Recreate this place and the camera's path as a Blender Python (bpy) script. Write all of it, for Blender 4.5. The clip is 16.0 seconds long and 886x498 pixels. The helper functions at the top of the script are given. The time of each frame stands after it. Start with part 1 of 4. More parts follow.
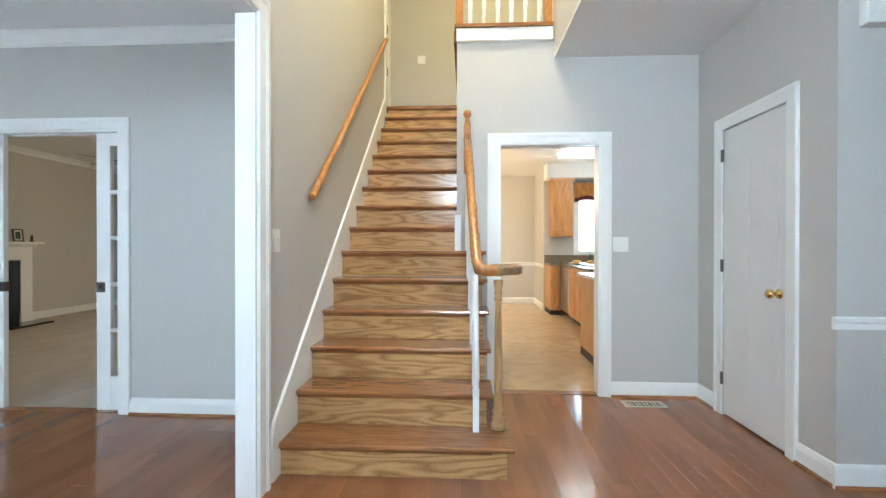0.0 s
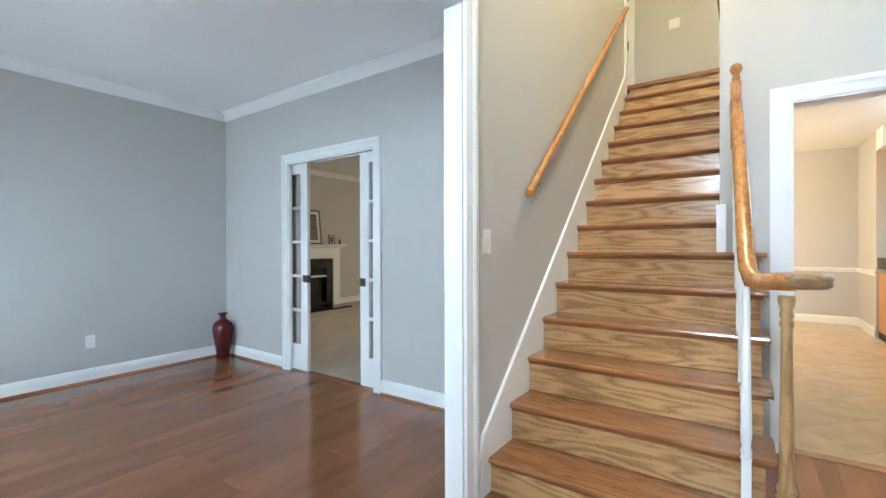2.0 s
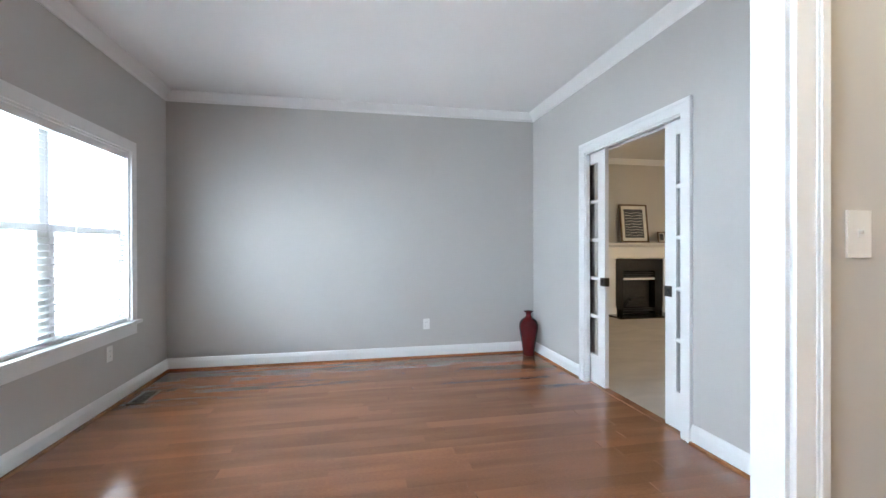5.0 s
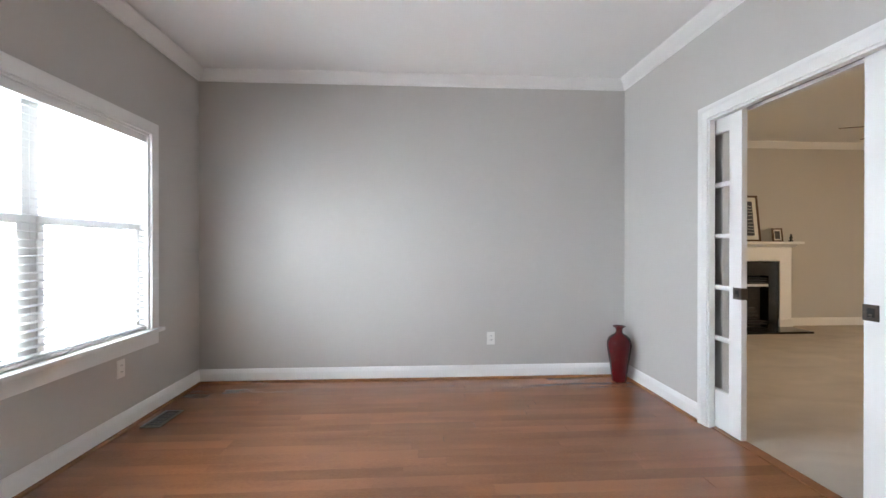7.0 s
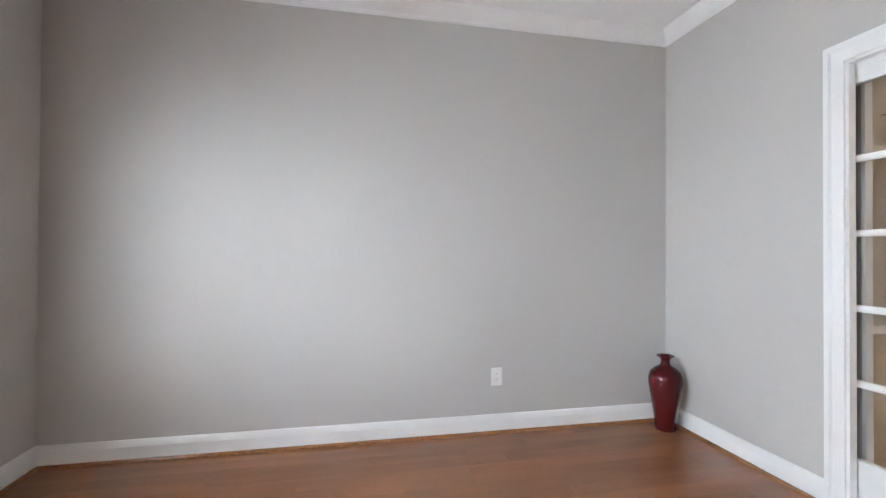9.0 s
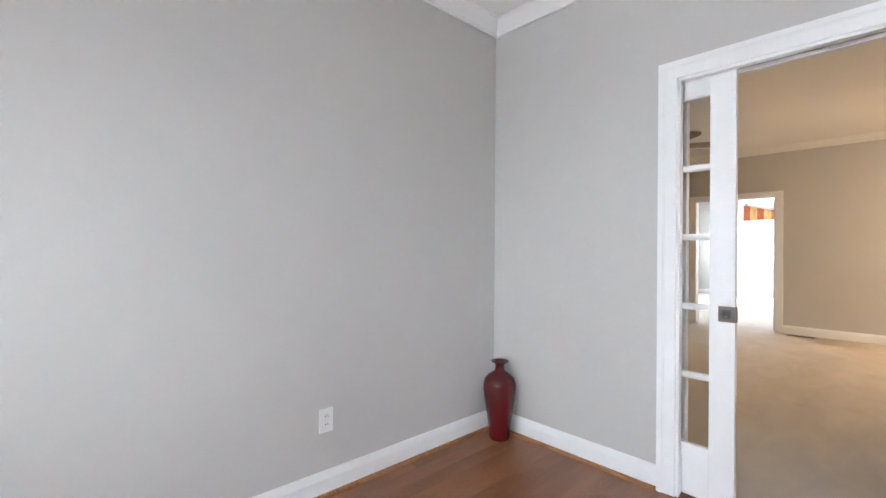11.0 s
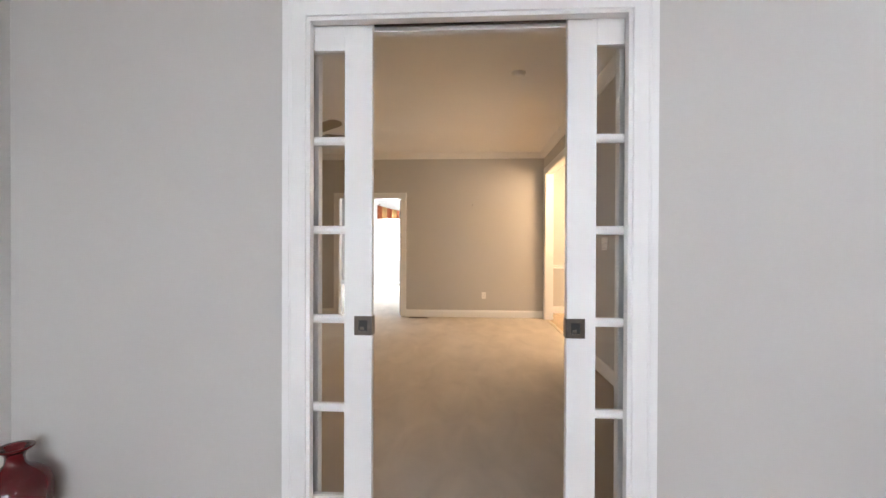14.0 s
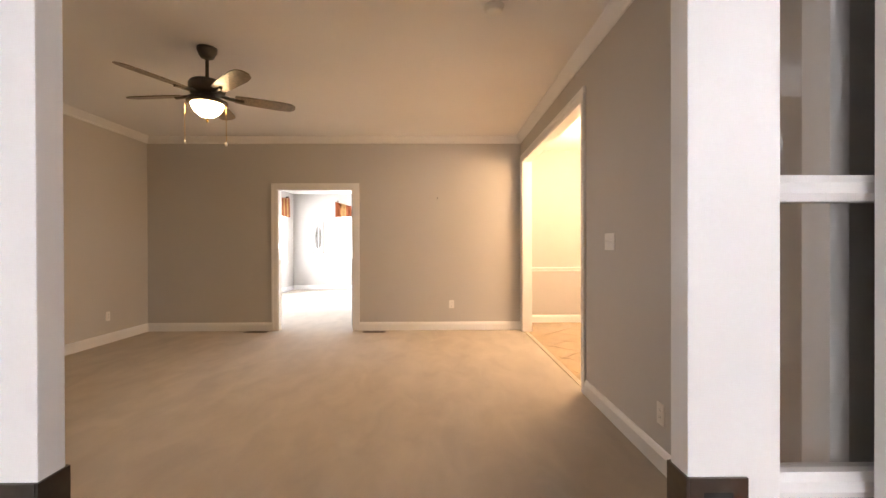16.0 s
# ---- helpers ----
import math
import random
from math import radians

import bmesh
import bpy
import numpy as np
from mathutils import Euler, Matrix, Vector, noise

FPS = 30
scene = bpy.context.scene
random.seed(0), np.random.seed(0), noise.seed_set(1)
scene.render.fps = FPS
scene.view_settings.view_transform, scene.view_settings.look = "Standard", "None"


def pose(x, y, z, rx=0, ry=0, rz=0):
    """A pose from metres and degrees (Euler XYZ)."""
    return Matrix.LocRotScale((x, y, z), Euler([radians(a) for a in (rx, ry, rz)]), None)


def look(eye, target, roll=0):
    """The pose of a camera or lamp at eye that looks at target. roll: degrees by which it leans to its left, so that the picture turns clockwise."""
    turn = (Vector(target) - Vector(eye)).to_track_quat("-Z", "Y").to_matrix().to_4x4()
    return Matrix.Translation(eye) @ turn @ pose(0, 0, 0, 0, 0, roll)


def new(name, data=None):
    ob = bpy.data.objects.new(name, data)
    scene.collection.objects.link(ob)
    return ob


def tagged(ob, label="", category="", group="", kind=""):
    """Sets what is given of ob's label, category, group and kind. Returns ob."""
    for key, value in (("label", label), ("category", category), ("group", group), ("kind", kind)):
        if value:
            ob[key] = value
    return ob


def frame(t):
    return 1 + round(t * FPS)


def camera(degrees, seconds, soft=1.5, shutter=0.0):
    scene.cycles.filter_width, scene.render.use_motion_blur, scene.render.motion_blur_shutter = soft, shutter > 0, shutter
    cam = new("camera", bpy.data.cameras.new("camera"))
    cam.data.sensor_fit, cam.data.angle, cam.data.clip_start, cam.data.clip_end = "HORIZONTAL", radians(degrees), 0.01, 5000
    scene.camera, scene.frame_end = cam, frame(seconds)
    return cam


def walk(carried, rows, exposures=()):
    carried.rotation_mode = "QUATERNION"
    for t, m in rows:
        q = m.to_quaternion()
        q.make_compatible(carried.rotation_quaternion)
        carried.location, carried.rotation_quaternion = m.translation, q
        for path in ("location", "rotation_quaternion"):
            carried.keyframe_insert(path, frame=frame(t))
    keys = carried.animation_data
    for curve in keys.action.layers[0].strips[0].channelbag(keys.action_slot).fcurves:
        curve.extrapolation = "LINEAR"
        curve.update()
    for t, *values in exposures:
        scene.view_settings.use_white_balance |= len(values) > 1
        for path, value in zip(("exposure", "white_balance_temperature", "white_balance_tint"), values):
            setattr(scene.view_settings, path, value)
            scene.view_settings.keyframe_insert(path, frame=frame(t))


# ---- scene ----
cam = camera(91.55, 16.0)
PATH = [
    (0, (0.215, -0.109, 1.205), (0.109, 1.888, 1.197), 0.06),
    (0.5, (0.26, -0.03, 1.194), (-0.106, 1.936, 1.196), -0.11),
    (1, (0.25, 0.055, 1.203), (-0.378, 1.954, 1.204), -0.06),
    (1.5, (0.245, 0.135, 1.206), (-0.639, 1.929, 1.203), -0.11),
    (2, (0.266, 0.237, 1.209), (-0.88, 1.877, 1.203), -0.16),
    (2.5, (0.298, 0.337, 1.212), (-1.061, 1.804, 1.209), -0.23),
    (3, (0.305, 0.443, 1.207), (-1.236, 1.718, 1.206), -0.19),
    (3.5, (0.28, 0.566, 1.212), (-1.417, 1.624, 1.208), -0.24),
    (4, (0.241, 0.679, 1.21), (-1.583, 1.499, 1.205), -0.14),
    (4.5, (0.177, 0.779, 1.206), (-1.728, 1.388, 1.201), -0.17),
    (5, (0.092, 0.85, 1.208), (-1.869, 1.246, 1.201), -0.15),
    (7.5, (-0.989, 0.934, 1.181), (-2.986, 1.053, 1.175), 0.02),
    (8, (-1.31, 0.878, 1.17), (-3.305, 1.008, 1.171), 0.1),
    (10.5, (-2.552, 0.577, 1.183), (-4.195, 1.717, 1.192), 0.44),
    (11, (-2.689, 0.583, 1.195), (-4.148, 1.95, 1.202), 0.47),
    (11.5, (-2.779, 0.637, 1.202), (-4.03, 2.197, 1.208), 0.38),
    (12, (-2.858, 0.692, 1.206), (-3.856, 2.425, 1.212), 0.43),
    (12.5, (-2.893, 0.779, 1.207), (-3.614, 2.644, 1.209), 0.38),
    (13, (-2.907, 0.891, 1.212), (-3.368, 2.837, 1.209), 0.24),
    (13.5, (-2.872, 1.085, 1.216), (-3.12, 3.069, 1.207), 0.12),
    (14, (-2.855, 1.31, 1.208), (-2.97, 3.307, 1.197), 0.21),
    (14.5, (-2.842, 1.589, 1.202), (-2.851, 3.589, 1.193), 0.36),
    (15, (-2.817, 1.866, 1.188), (-2.796, 3.866, 1.181), 0.14),
    (15.5, (-2.785, 2.167, 1.201), (-2.756, 4.167, 1.192), 0.01),
    (16, (-2.772, 2.436, 1.204), (-2.75, 4.436, 1.196), -0.16),
]
EXPOSURES = [(0, 0.4, 5450, -1), (3, 0.6, 5300, 1), (5, 0.74, 5650, 5), (7.5, 0.7, 6180, 10), (11, 0.74, 6150, 11), (12.5, 0.62, 6300, 13), (14, 0.45, 6400, 13), (15, 0.4, 6550, 15), (16, 0.58, 6950, 19)]
walk(cam, [(t, look(eye, target, roll)) for t, eye, target, roll in PATH], EXPOSURES)

# ---- light ----
world = bpy.data.worlds.new("sky")
scene.world = world
world.use_nodes = True
wn = world.node_tree
sky = wn.nodes.new("ShaderNodeTexSky")
sky.sky_type, sky.sun_disc = "NISHITA", False
sky.sun_elevation, sky.sun_rotation = radians(40), radians(200)
wn.links.new(sky.outputs[0], wn.nodes["Background"].inputs[0])
wn.nodes["Background"].inputs[1].default_value = 0.1


def area(name, eye, target, w, h, watts, colour):
    d = bpy.data.lights.new(name, "AREA")
    d.shape, d.size, d.size_y, d.energy, d.color = "RECTANGLE", w, h, watts, colour
    ob = new(name, d)
    ob.matrix_world = look(eye, target)
    return ob


def bulb(name, place, watts, colour, radius=0.08):
    d = bpy.data.lights.new(name, "POINT")
    d.energy, d.color, d.shadow_soft_size = watts, colour, radius
    ob = new(name, d)
    ob.location = place
    return ob


DAY = (0.86, 0.93, 1.0)
WARM = (1.0, 0.72, 0.40)
area("window_light_living", (-4.3, -2.9, 1.6), (-4.3, 1, 1.6), 9.0, 4.0, 1080, DAY)
# extra lamp outside the window, added to lift the west wall
area("window_fill_living_west_wall", (-0.6, -3.1, 2.0), (-4.5, 1.0, 1.3), 3.6, 3.0, 240, DAY)
area("window_light_ground_bounce", (-3.0, -2.3, 0.1), (-3.0, 0.4, 2.7), 3.4, 1.6, 235, (1.0, 0.97, 0.92))
area("window_light_fanlight", (0.3, -1.5, 2.45), (0.1, 2.2, 0.3), 1.3, 0.9, 210, DAY)
area("window_light_sidelight", (1.15, -1.5, 1.2), (1.15, 2, 1.0), 0.8, 2.2, 45, DAY)
area("window_light_sunroom_west", (-7.4, 12.6, 1.5), (-4, 12.6, 1.5), 5.0, 2.6, 520, DAY)
area("window_light_sunroom_north", (-4.5, 15.3, 1.5), (-4.5, 12, 1.5), 3.4, 2.6, 560, DAY)
area("window_light_kitchen", (2.75, 8.9, 1.7), (2.3, 6, 1.0), 1.6, 1.5, 310, DAY)
bulb("breakfast_lamp_light", (-0.55, 7.65, 2.25), 145, (1.0, 0.68, 0.38), 0.40)
bulb("upper_hall_light", (0.9, 4.9, 5.0), 34, (1.0, 0.74, 0.30), 0.15)
# unseen lamp without a fixture, added to warm the stair wall
bulb("foyer_warm_fill", (0.15, 2.5, 4.7), 130, (1.0, 0.76, 0.44), 0.2)

# ---- materials ----
MATS = {}


def mat(name, colour, rough=0.5, metal=0.0, vary=0.06, scale=3.0, grain=0.0, bump=0.0, bscale=200.0, random_value=0.0, emit=None, strength=0.0, coat=0.0, spec=0.5, stretch=None):
    """Paint-like surface: colour varied by broad and fine noise, with fine relief."""
    m = bpy.data.materials.new(name)
    m.use_nodes = True
    n, l = m.node_tree.nodes, m.node_tree.links
    b = n["Principled BSDF"]
    b.inputs["Roughness"].default_value, b.inputs["Metallic"].default_value = rough, metal
    b.inputs["Coat Weight"].default_value, b.inputs["Coat Roughness"].default_value = coat, 0.08
    b.inputs["Specular IOR Level"].default_value = spec
    geo = n.new("ShaderNodeNewGeometry")
    no = n.new("ShaderNodeTexNoise")
    no.inputs["Scale"].default_value, no.inputs["Detail"].default_value = scale, 5
    l.new(geo.outputs["Position"], no.inputs["Vector"])
    if stretch:
        mp = n.new("ShaderNodeMapping")
        mp.inputs["Scale"].default_value, mp.inputs["Rotation"].default_value = stretch, (0, 0, 0.35)
        l.new(geo.outputs["Position"], mp.inputs[0])
        l.new(mp.outputs[0], no.inputs["Vector"])
        no.inputs["Distortion"].default_value = 0.6
    ramp = n.new("ShaderNodeValToRGB")
    ramp.color_ramp.elements[0].position, ramp.color_ramp.elements[1].position = 0.3, 0.7
    ramp.color_ramp.elements[0].color = (*[c * (1 - vary) for c in colour], 1)
    ramp.color_ramp.elements[1].color = (*[min(1, c * (1 + vary)) for c in colour], 1)
    l.new(no.outputs[0], ramp.inputs[0])
    out = ramp.outputs[0]
    if random_value:
        info = n.new("ShaderNodeObjectInfo")
        hsv = n.new("ShaderNodeHueSaturation")
        mr = n.new("ShaderNodeMapRange")
        mr.inputs[3].default_value, mr.inputs[4].default_value = 1 - random_value, 1 + random_value
        l.new(info.outputs["Random"], mr.inputs[0])
        l.new(mr.outputs[0], hsv.inputs["Value"])
        l.new(out, hsv.inputs["Color"])
        out = hsv.outputs[0]
    l.new(out, b.inputs["Base Color"])
    if bump:
        fine = n.new("ShaderNodeTexNoise")
        fine.inputs["Scale"].default_value, fine.inputs["Detail"].default_value = bscale, 3
        l.new(geo.outputs["Position"], fine.inputs["Vector"])
        bp = n.new("ShaderNodeBump")
        bp.inputs["Strength"].default_value, bp.inputs["Distance"].default_value = bump, 0.002
        l.new(fine.outputs[0], bp.inputs["Height"])
        l.new(bp.outputs[0], b.inputs["Normal"])
    if emit:
        b.inputs["Emission Color"].default_value, b.inputs["Emission Strength"].default_value = (*emit, 1), strength
    MATS[name] = m
    return m


def wood(name, dark, light, stretch, rough=0.3, vary=0.2, coat=0.0, rings=9.0, figure=4.0, relief=0.03):
    """Wood with cathedral figure and pores; stretch: scale along x, y, z of the object (small along the grain)."""
    m = bpy.data.materials.new(name)
    m.use_nodes = True
    n, l = m.node_tree.nodes, m.node_tree.links
    b = n["Principled BSDF"]
    b.inputs["Coat Weight"].default_value, b.inputs["Coat Roughness"].default_value = coat, 0.12
    tex, info = n.new("ShaderNodeTexCoord"), n.new("ShaderNodeObjectInfo")
    geo = n.new("ShaderNodeNewGeometry")
    shift = n.new("ShaderNodeVectorMath")
    shift.operation = "MULTIPLY_ADD"
    comb = n.new("ShaderNodeCombineXYZ")
    for k in range(3):
        l.new(info.outputs["Random"], comb.inputs[k])
    l.new(comb.outputs[0], shift.inputs[0])
    shift.inputs[1].default_value = (17.0, 31.0, 23.0)
    l.new(geo.outputs["Position"], shift.inputs[2])
    mp = n.new("ShaderNodeMapping")
    mp.inputs["Scale"].default_value = stretch
    l.new(shift.outputs[0], mp.inputs[0])
    soft = n.new("ShaderNodeTexNoise")
    soft.inputs["Scale"].default_value, soft.inputs["Detail"].default_value = figure, 2
    l.new(mp.outputs[0], soft.inputs["Vector"])
    mul = n.new("ShaderNodeMath")
    mul.operation = "MULTIPLY"
    mul.inputs[1].default_value = rings
    l.new(soft.outputs[0], mul.inputs[0])
    frac = n.new("ShaderNodeMath")
    frac.operation = "PINGPONG"
    frac.inputs[1].default_value = 0.5
    l.new(mul.outputs[0], frac.inputs[0])
    pores = n.new("ShaderNodeTexNoise")
    pores.inputs["Scale"].default_value, pores.inputs["Detail"].default_value = 60, 4
    l.new(mp.outputs[0], pores.inputs["Vector"])
    add = n.new("ShaderNodeMath")
    add.operation = "MULTIPLY_ADD"
    add.inputs[1].default_value = 0.9
    l.new(pores.outputs[0], add.inputs[0])
    l.new(frac.outputs[0], add.inputs[2])
    ramp = n.new("ShaderNodeValToRGB")
    ramp.color_ramp.elements[0].position, ramp.color_ramp.elements[1].position = 0.38, 0.85
    ramp.color_ramp.elements[0].color, ramp.color_ramp.elements[1].color = (*dark, 1), (*light, 1)
    l.new(add.outputs[0], ramp.inputs[0])
    hsv = n.new("ShaderNodeHueSaturation")
    mr = n.new("ShaderNodeMapRange")
    mr.inputs[3].default_value, mr.inputs[4].default_value = 1 - vary, 1 + vary
    l.new(info.outputs["Random"], mr.inputs[0])
    l.new(mr.outputs[0], hsv.inputs["Value"])
    l.new(ramp.outputs[0], hsv.inputs["Color"])
    l.new(hsv.outputs[0], b.inputs["Base Color"])
    rr = n.new("ShaderNodeMapRange")
    rr.inputs[3].default_value, rr.inputs[4].default_value = (rough * 0.8, rough * 1.3) if relief else (rough, rough * 1.02)
    l.new(pores.outputs[0], rr.inputs[0])
    l.new(rr.outputs[0], b.inputs["Roughness"])
    bp = n.new("ShaderNodeBump")
    bp.inputs["Strength"].default_value, bp.inputs["Distance"].default_value = relief, 0.0006
    l.new(pores.outputs[0], bp.inputs["Height"])
    l.new(bp.outputs[0], b.inputs["Normal"])
    MATS[name] = m
    return m


WALL = mat("wall_paint", (0.525, 0.51, 0.485), 0.65, vary=0.02, scale=1.2, bump=0.12, bscale=350)
CEIL = mat("ceiling_paint", (0.84, 0.84, 0.835), 0.8, vary=0.02, scale=1.0, bump=0.2, bscale=250)
TRIM = mat("white_trim_paint", (0.82, 0.82, 0.81), 0.4, vary=0.015, scale=5, bump=0.008, bscale=90)
DOORW = mat("door_paint", (0.72, 0.715, 0.70), 0.35, vary=0.02, scale=4, bump=0.04, bscale=160)
CARPET = mat("carpet_pile", (0.53, 0.475, 0.41), 0.95, vary=0.085, scale=4.5, bump=1.0, bscale=420, spec=0.1, stretch=(1.0, 0.45, 1.0))
TILE = mat("floor_tile_ceramic", (0.46, 0.33, 0.19), 0.18, vary=0.10, scale=7, bump=0.04, bscale=60, random_value=0.07)
GROUT = mat("grout", (0.36, 0.27, 0.17), 0.8, vary=0.08, scale=20)
SUBFLOOR = mat("subfloor", (0.05, 0.025, 0.012), 0.8)
PLANK = wood("floor_oak", (0.190, 0.076, 0.034), (0.268, 0.114, 0.050), (5, 0.9, 5), 0.15, 0.13, 0.1, 1.6, 1.1, 0.0)
TREAD = wood("tread_oak", (0.19, 0.075, 0.027), (0.30, 0.135, 0.05), (0.8, 9, 9), 0.2, 0.08, 0.4, 7.0, 1.8)
RISER = wood("riser_oak", (0.26, 0.13, 0.048), (0.50, 0.295, 0.12), (1.0, 7, 7), 0.22, 0.12, 0.4, 9.0, 1.15)
RAILW = wood("rail_oak", (0.30, 0.115, 0.026), (0.45, 0.20, 0.055), (9, 1.2, 4), 0.25, 0.05, 0.4, 6.0, 2.0)
NEWELW = wood("newel_oak", (0.28, 0.15, 0.055), (0.45, 0.27, 0.11), (10, 10, 1.0), 0.3, 0.05, 0.2, 6.0, 2.0)
VOLW = wood("volute_oak", (0.16, 0.085, 0.035), (0.28, 0.16, 0.07), (4, 4, 9), 0.28, 0.05, 0.2, 6.0, 2.0)
CABW = wood("cabinet_oak", (0.36, 0.16, 0.045), (0.55, 0.28, 0.09), (8, 8, 0.8), 0.35, 0.05, 0.1, 6.0, 1.5)
VASEM = mat("red_glaze", (0.07, 0.004, 0.006), 0.07, vary=0.15, scale=9)
NICKEL = mat("antique_nickel", (0.13, 0.115, 0.10), 0.32, 1.0, vary=0.15, scale=40)
BRASS = mat("polished_brass", (0.80, 0.55, 0.20), 0.18, 1.0, vary=0.08, scale=30)
STEEL = mat("brushed_steel", (0.6, 0.6, 0.6), 0.3, 1.0, vary=0.06, scale=30)
PLATE = mat("white_plastic", (0.80, 0.79, 0.76), 0.35, vary=0.01)
SLOT = mat("dark_slot", (0.02, 0.02, 0.02), 0.6)
BLACK = mat("black_granite", (0.012, 0.012, 0.012), 0.12, vary=0.5, scale=60)
FIREBOX = mat("firebox_metal", (0.02, 0.019, 0.018), 0.55, vary=0.3, scale=20)
GRANITE = mat("counter_granite", (0.16, 0.13, 0.085), 0.2, vary=0.6, scale=70)
BLIND = mat("blind_slat", (0.80, 0.80, 0.80), 0.5, vary=0.02)
BRONZE = mat("fan_bronze", (0.10, 0.09, 0.07), 0.4, 0.6, vary=0.15, scale=20)
BLADE = wood("fan_blade_wood", (0.13, 0.10, 0.07), (0.22, 0.17, 0.12), (2, 2, 2), 0.35, 0.05, 0.1)
BOWL = mat("frosted_bowl", (0.9, 0.85, 0.75), 0.4, emit=(1.0, 0.74, 0.38), strength=32.0)
TUBE = mat("fluorescent_diffuser", (0.9, 0.9, 0.88), 0.5, emit=(1.0, 0.96, 0.88), strength=5.0)
VENTD = mat("vent_dark_brown", (0.12, 0.085, 0.055), 0.4, 0.3, vary=0.15, scale=30)
VENTM = mat("vent_brass_brown", (0.50, 0.42, 0.30), 0.4, 0.2, vary=0.1, scale=30)
FABRIC = mat("valance_gold", (0.55, 0.24, 0.06), 0.9, vary=0.3, scale=14, bump=0.5)
MAROON = mat("valance_maroon", (0.10, 0.015, 0.02), 0.9, vary=0.2, scale=14, bump=0.5)
PLAID1 = mat("plaid_orange", (0.24, 0.06, 0.018), 0.9, vary=0.15, scale=25, bump=0.5)
PLAID2 = mat("plaid_cream", (0.40, 0.22, 0.08), 0.9, vary=0.15, scale=25, bump=0.5)
DARKWOOD = mat("picture_frame_brown", (0.10, 0.06, 0.035), 0.4, vary=0.2, scale=30)
MATB = mat("picture_mat", (0.75, 0.73, 0.68), 0.8, vary=0.02)
PRINT = mat("dark_print", (0.06, 0.065, 0.08), 0.7, vary=0.4, scale=20)
INK = mat("feather_ink", (0.035, 0.03, 0.02), 0.8, vary=0.4, scale=40)
SHELLP = mat("china_plate", (0.8, 0.8, 0.78), 0.15, vary=0.02)
FOOD = mat("bread_brown", (0.42, 0.24, 0.09), 0.8, vary=0.3, scale=40)
BACKDROP = mat("bright_overcast_sky", (0.8, 0.8, 0.8), 0.9, emit=(0.95, 0.98, 1.0), strength=1.2)
OUTSIDE = mat("outside_ground", (0.20, 0.24, 0.13), 0.9, vary=0.3, scale=0.4)

GLASS = bpy.data.materials.new("window_glass")
GLASS.use_nodes = True
gb = GLASS.node_tree.nodes["Principled BSDF"]
gb.inputs["Transmission Weight"].default_value, gb.inputs["Roughness"].default_value, gb.inputs["IOR"].default_value = 1.0, 0.0, 1.45

# ---- mesh helpers ----


def finish(name, bm, m, parent=None, smooth=False, bevel=0.0):
    if bevel:
        bmesh.ops.bevel(bm, geom=list(bm.edges), offset=bevel, segments=2, affect="EDGES", profile=0.7)
    bmesh.ops.recalc_face_normals(bm, faces=bm.faces)
    me = bpy.data.meshes.new(name)
    bm.to_mesh(me)
    bm.free()
    me.materials.append(m)
    if smooth:
        for p in me.polygons:
            p.use_smooth = True
    ob = new(name, me)
    if parent:
        ob.parent = parent
    return ob


def add_box(bm, x0, x1, y0, y1, z0, z1):
    v = [bm.verts.new(p) for p in ((x0, y0, z0), (x1, y0, z0), (x1, y1, z0), (x0, y1, z0), (x0, y0, z1), (x1, y0, z1), (x1, y1, z1), (x0, y1, z1))]
    for f in ((0, 3, 2, 1), (4, 5, 6, 7), (0, 1, 5, 4), (1, 2, 6, 5), (2, 3, 7, 6), (3, 0, 4, 7)):
        bm.faces.new([v[i] for i in f])


def boxes(name, rows, m, parent=None, bevel=0.0):
    bm = bmesh.new()
    for r in rows:
        add_box(bm, *r)
    return finish(name, bm, m, parent, bevel=bevel)


def empty(name, place=(0, 0, 0)):
    ob = new(name)
    ob.location = place
    return ob


def lathe(name, profile, m, parent=None, seg=24, place=(0, 0, 0)):
    """A turned solid from (radius, height) pairs."""
    bm = bmesh.new()
    rings = []
    for r, z in profile:
        rings.append([bm.verts.new((place[0] + r * math.cos(6.28319 * i / seg), place[1] + r * math.sin(6.28319 * i / seg), place[2] + z)) for i in range(seg)])
    for a, b in zip(rings, rings[1:]):
        for i in range(seg):
            bm.faces.new((a[i], a[(i + 1) % seg], b[(i + 1) % seg], b[i]))
    bm.faces.new(rings[0][::-1])
    bm.faces.new(rings[-1])
    return finish(name, bm, m, parent, smooth=True)


def prism(name, outline, axis, a, b, m, parent=None, bevel=0.0):
    """A 2D outline pushed from a to b along an axis: 'x' takes (y, z), 'y' takes (x, z), 'z' takes (x, y)."""
    put = {"x": lambda u, v, w: (w, u, v), "y": lambda u, v, w: (u, w, v), "z": lambda u, v, w: (u, v, w)}[axis]
    bm = bmesh.new()
    lo = [bm.verts.new(put(u, v, a)) for u, v in outline]
    hi = [bm.verts.new(put(u, v, b)) for u, v in outline]
    bm.faces.new(lo)
    bm.faces.new(hi[::-1])
    k = len(outline)
    for i in range(k):
        bm.faces.new((lo[i], hi[i], hi[(i + 1) % k], lo[(i + 1) % k]))
    return finish(name, bm, m, parent, bevel=bevel)


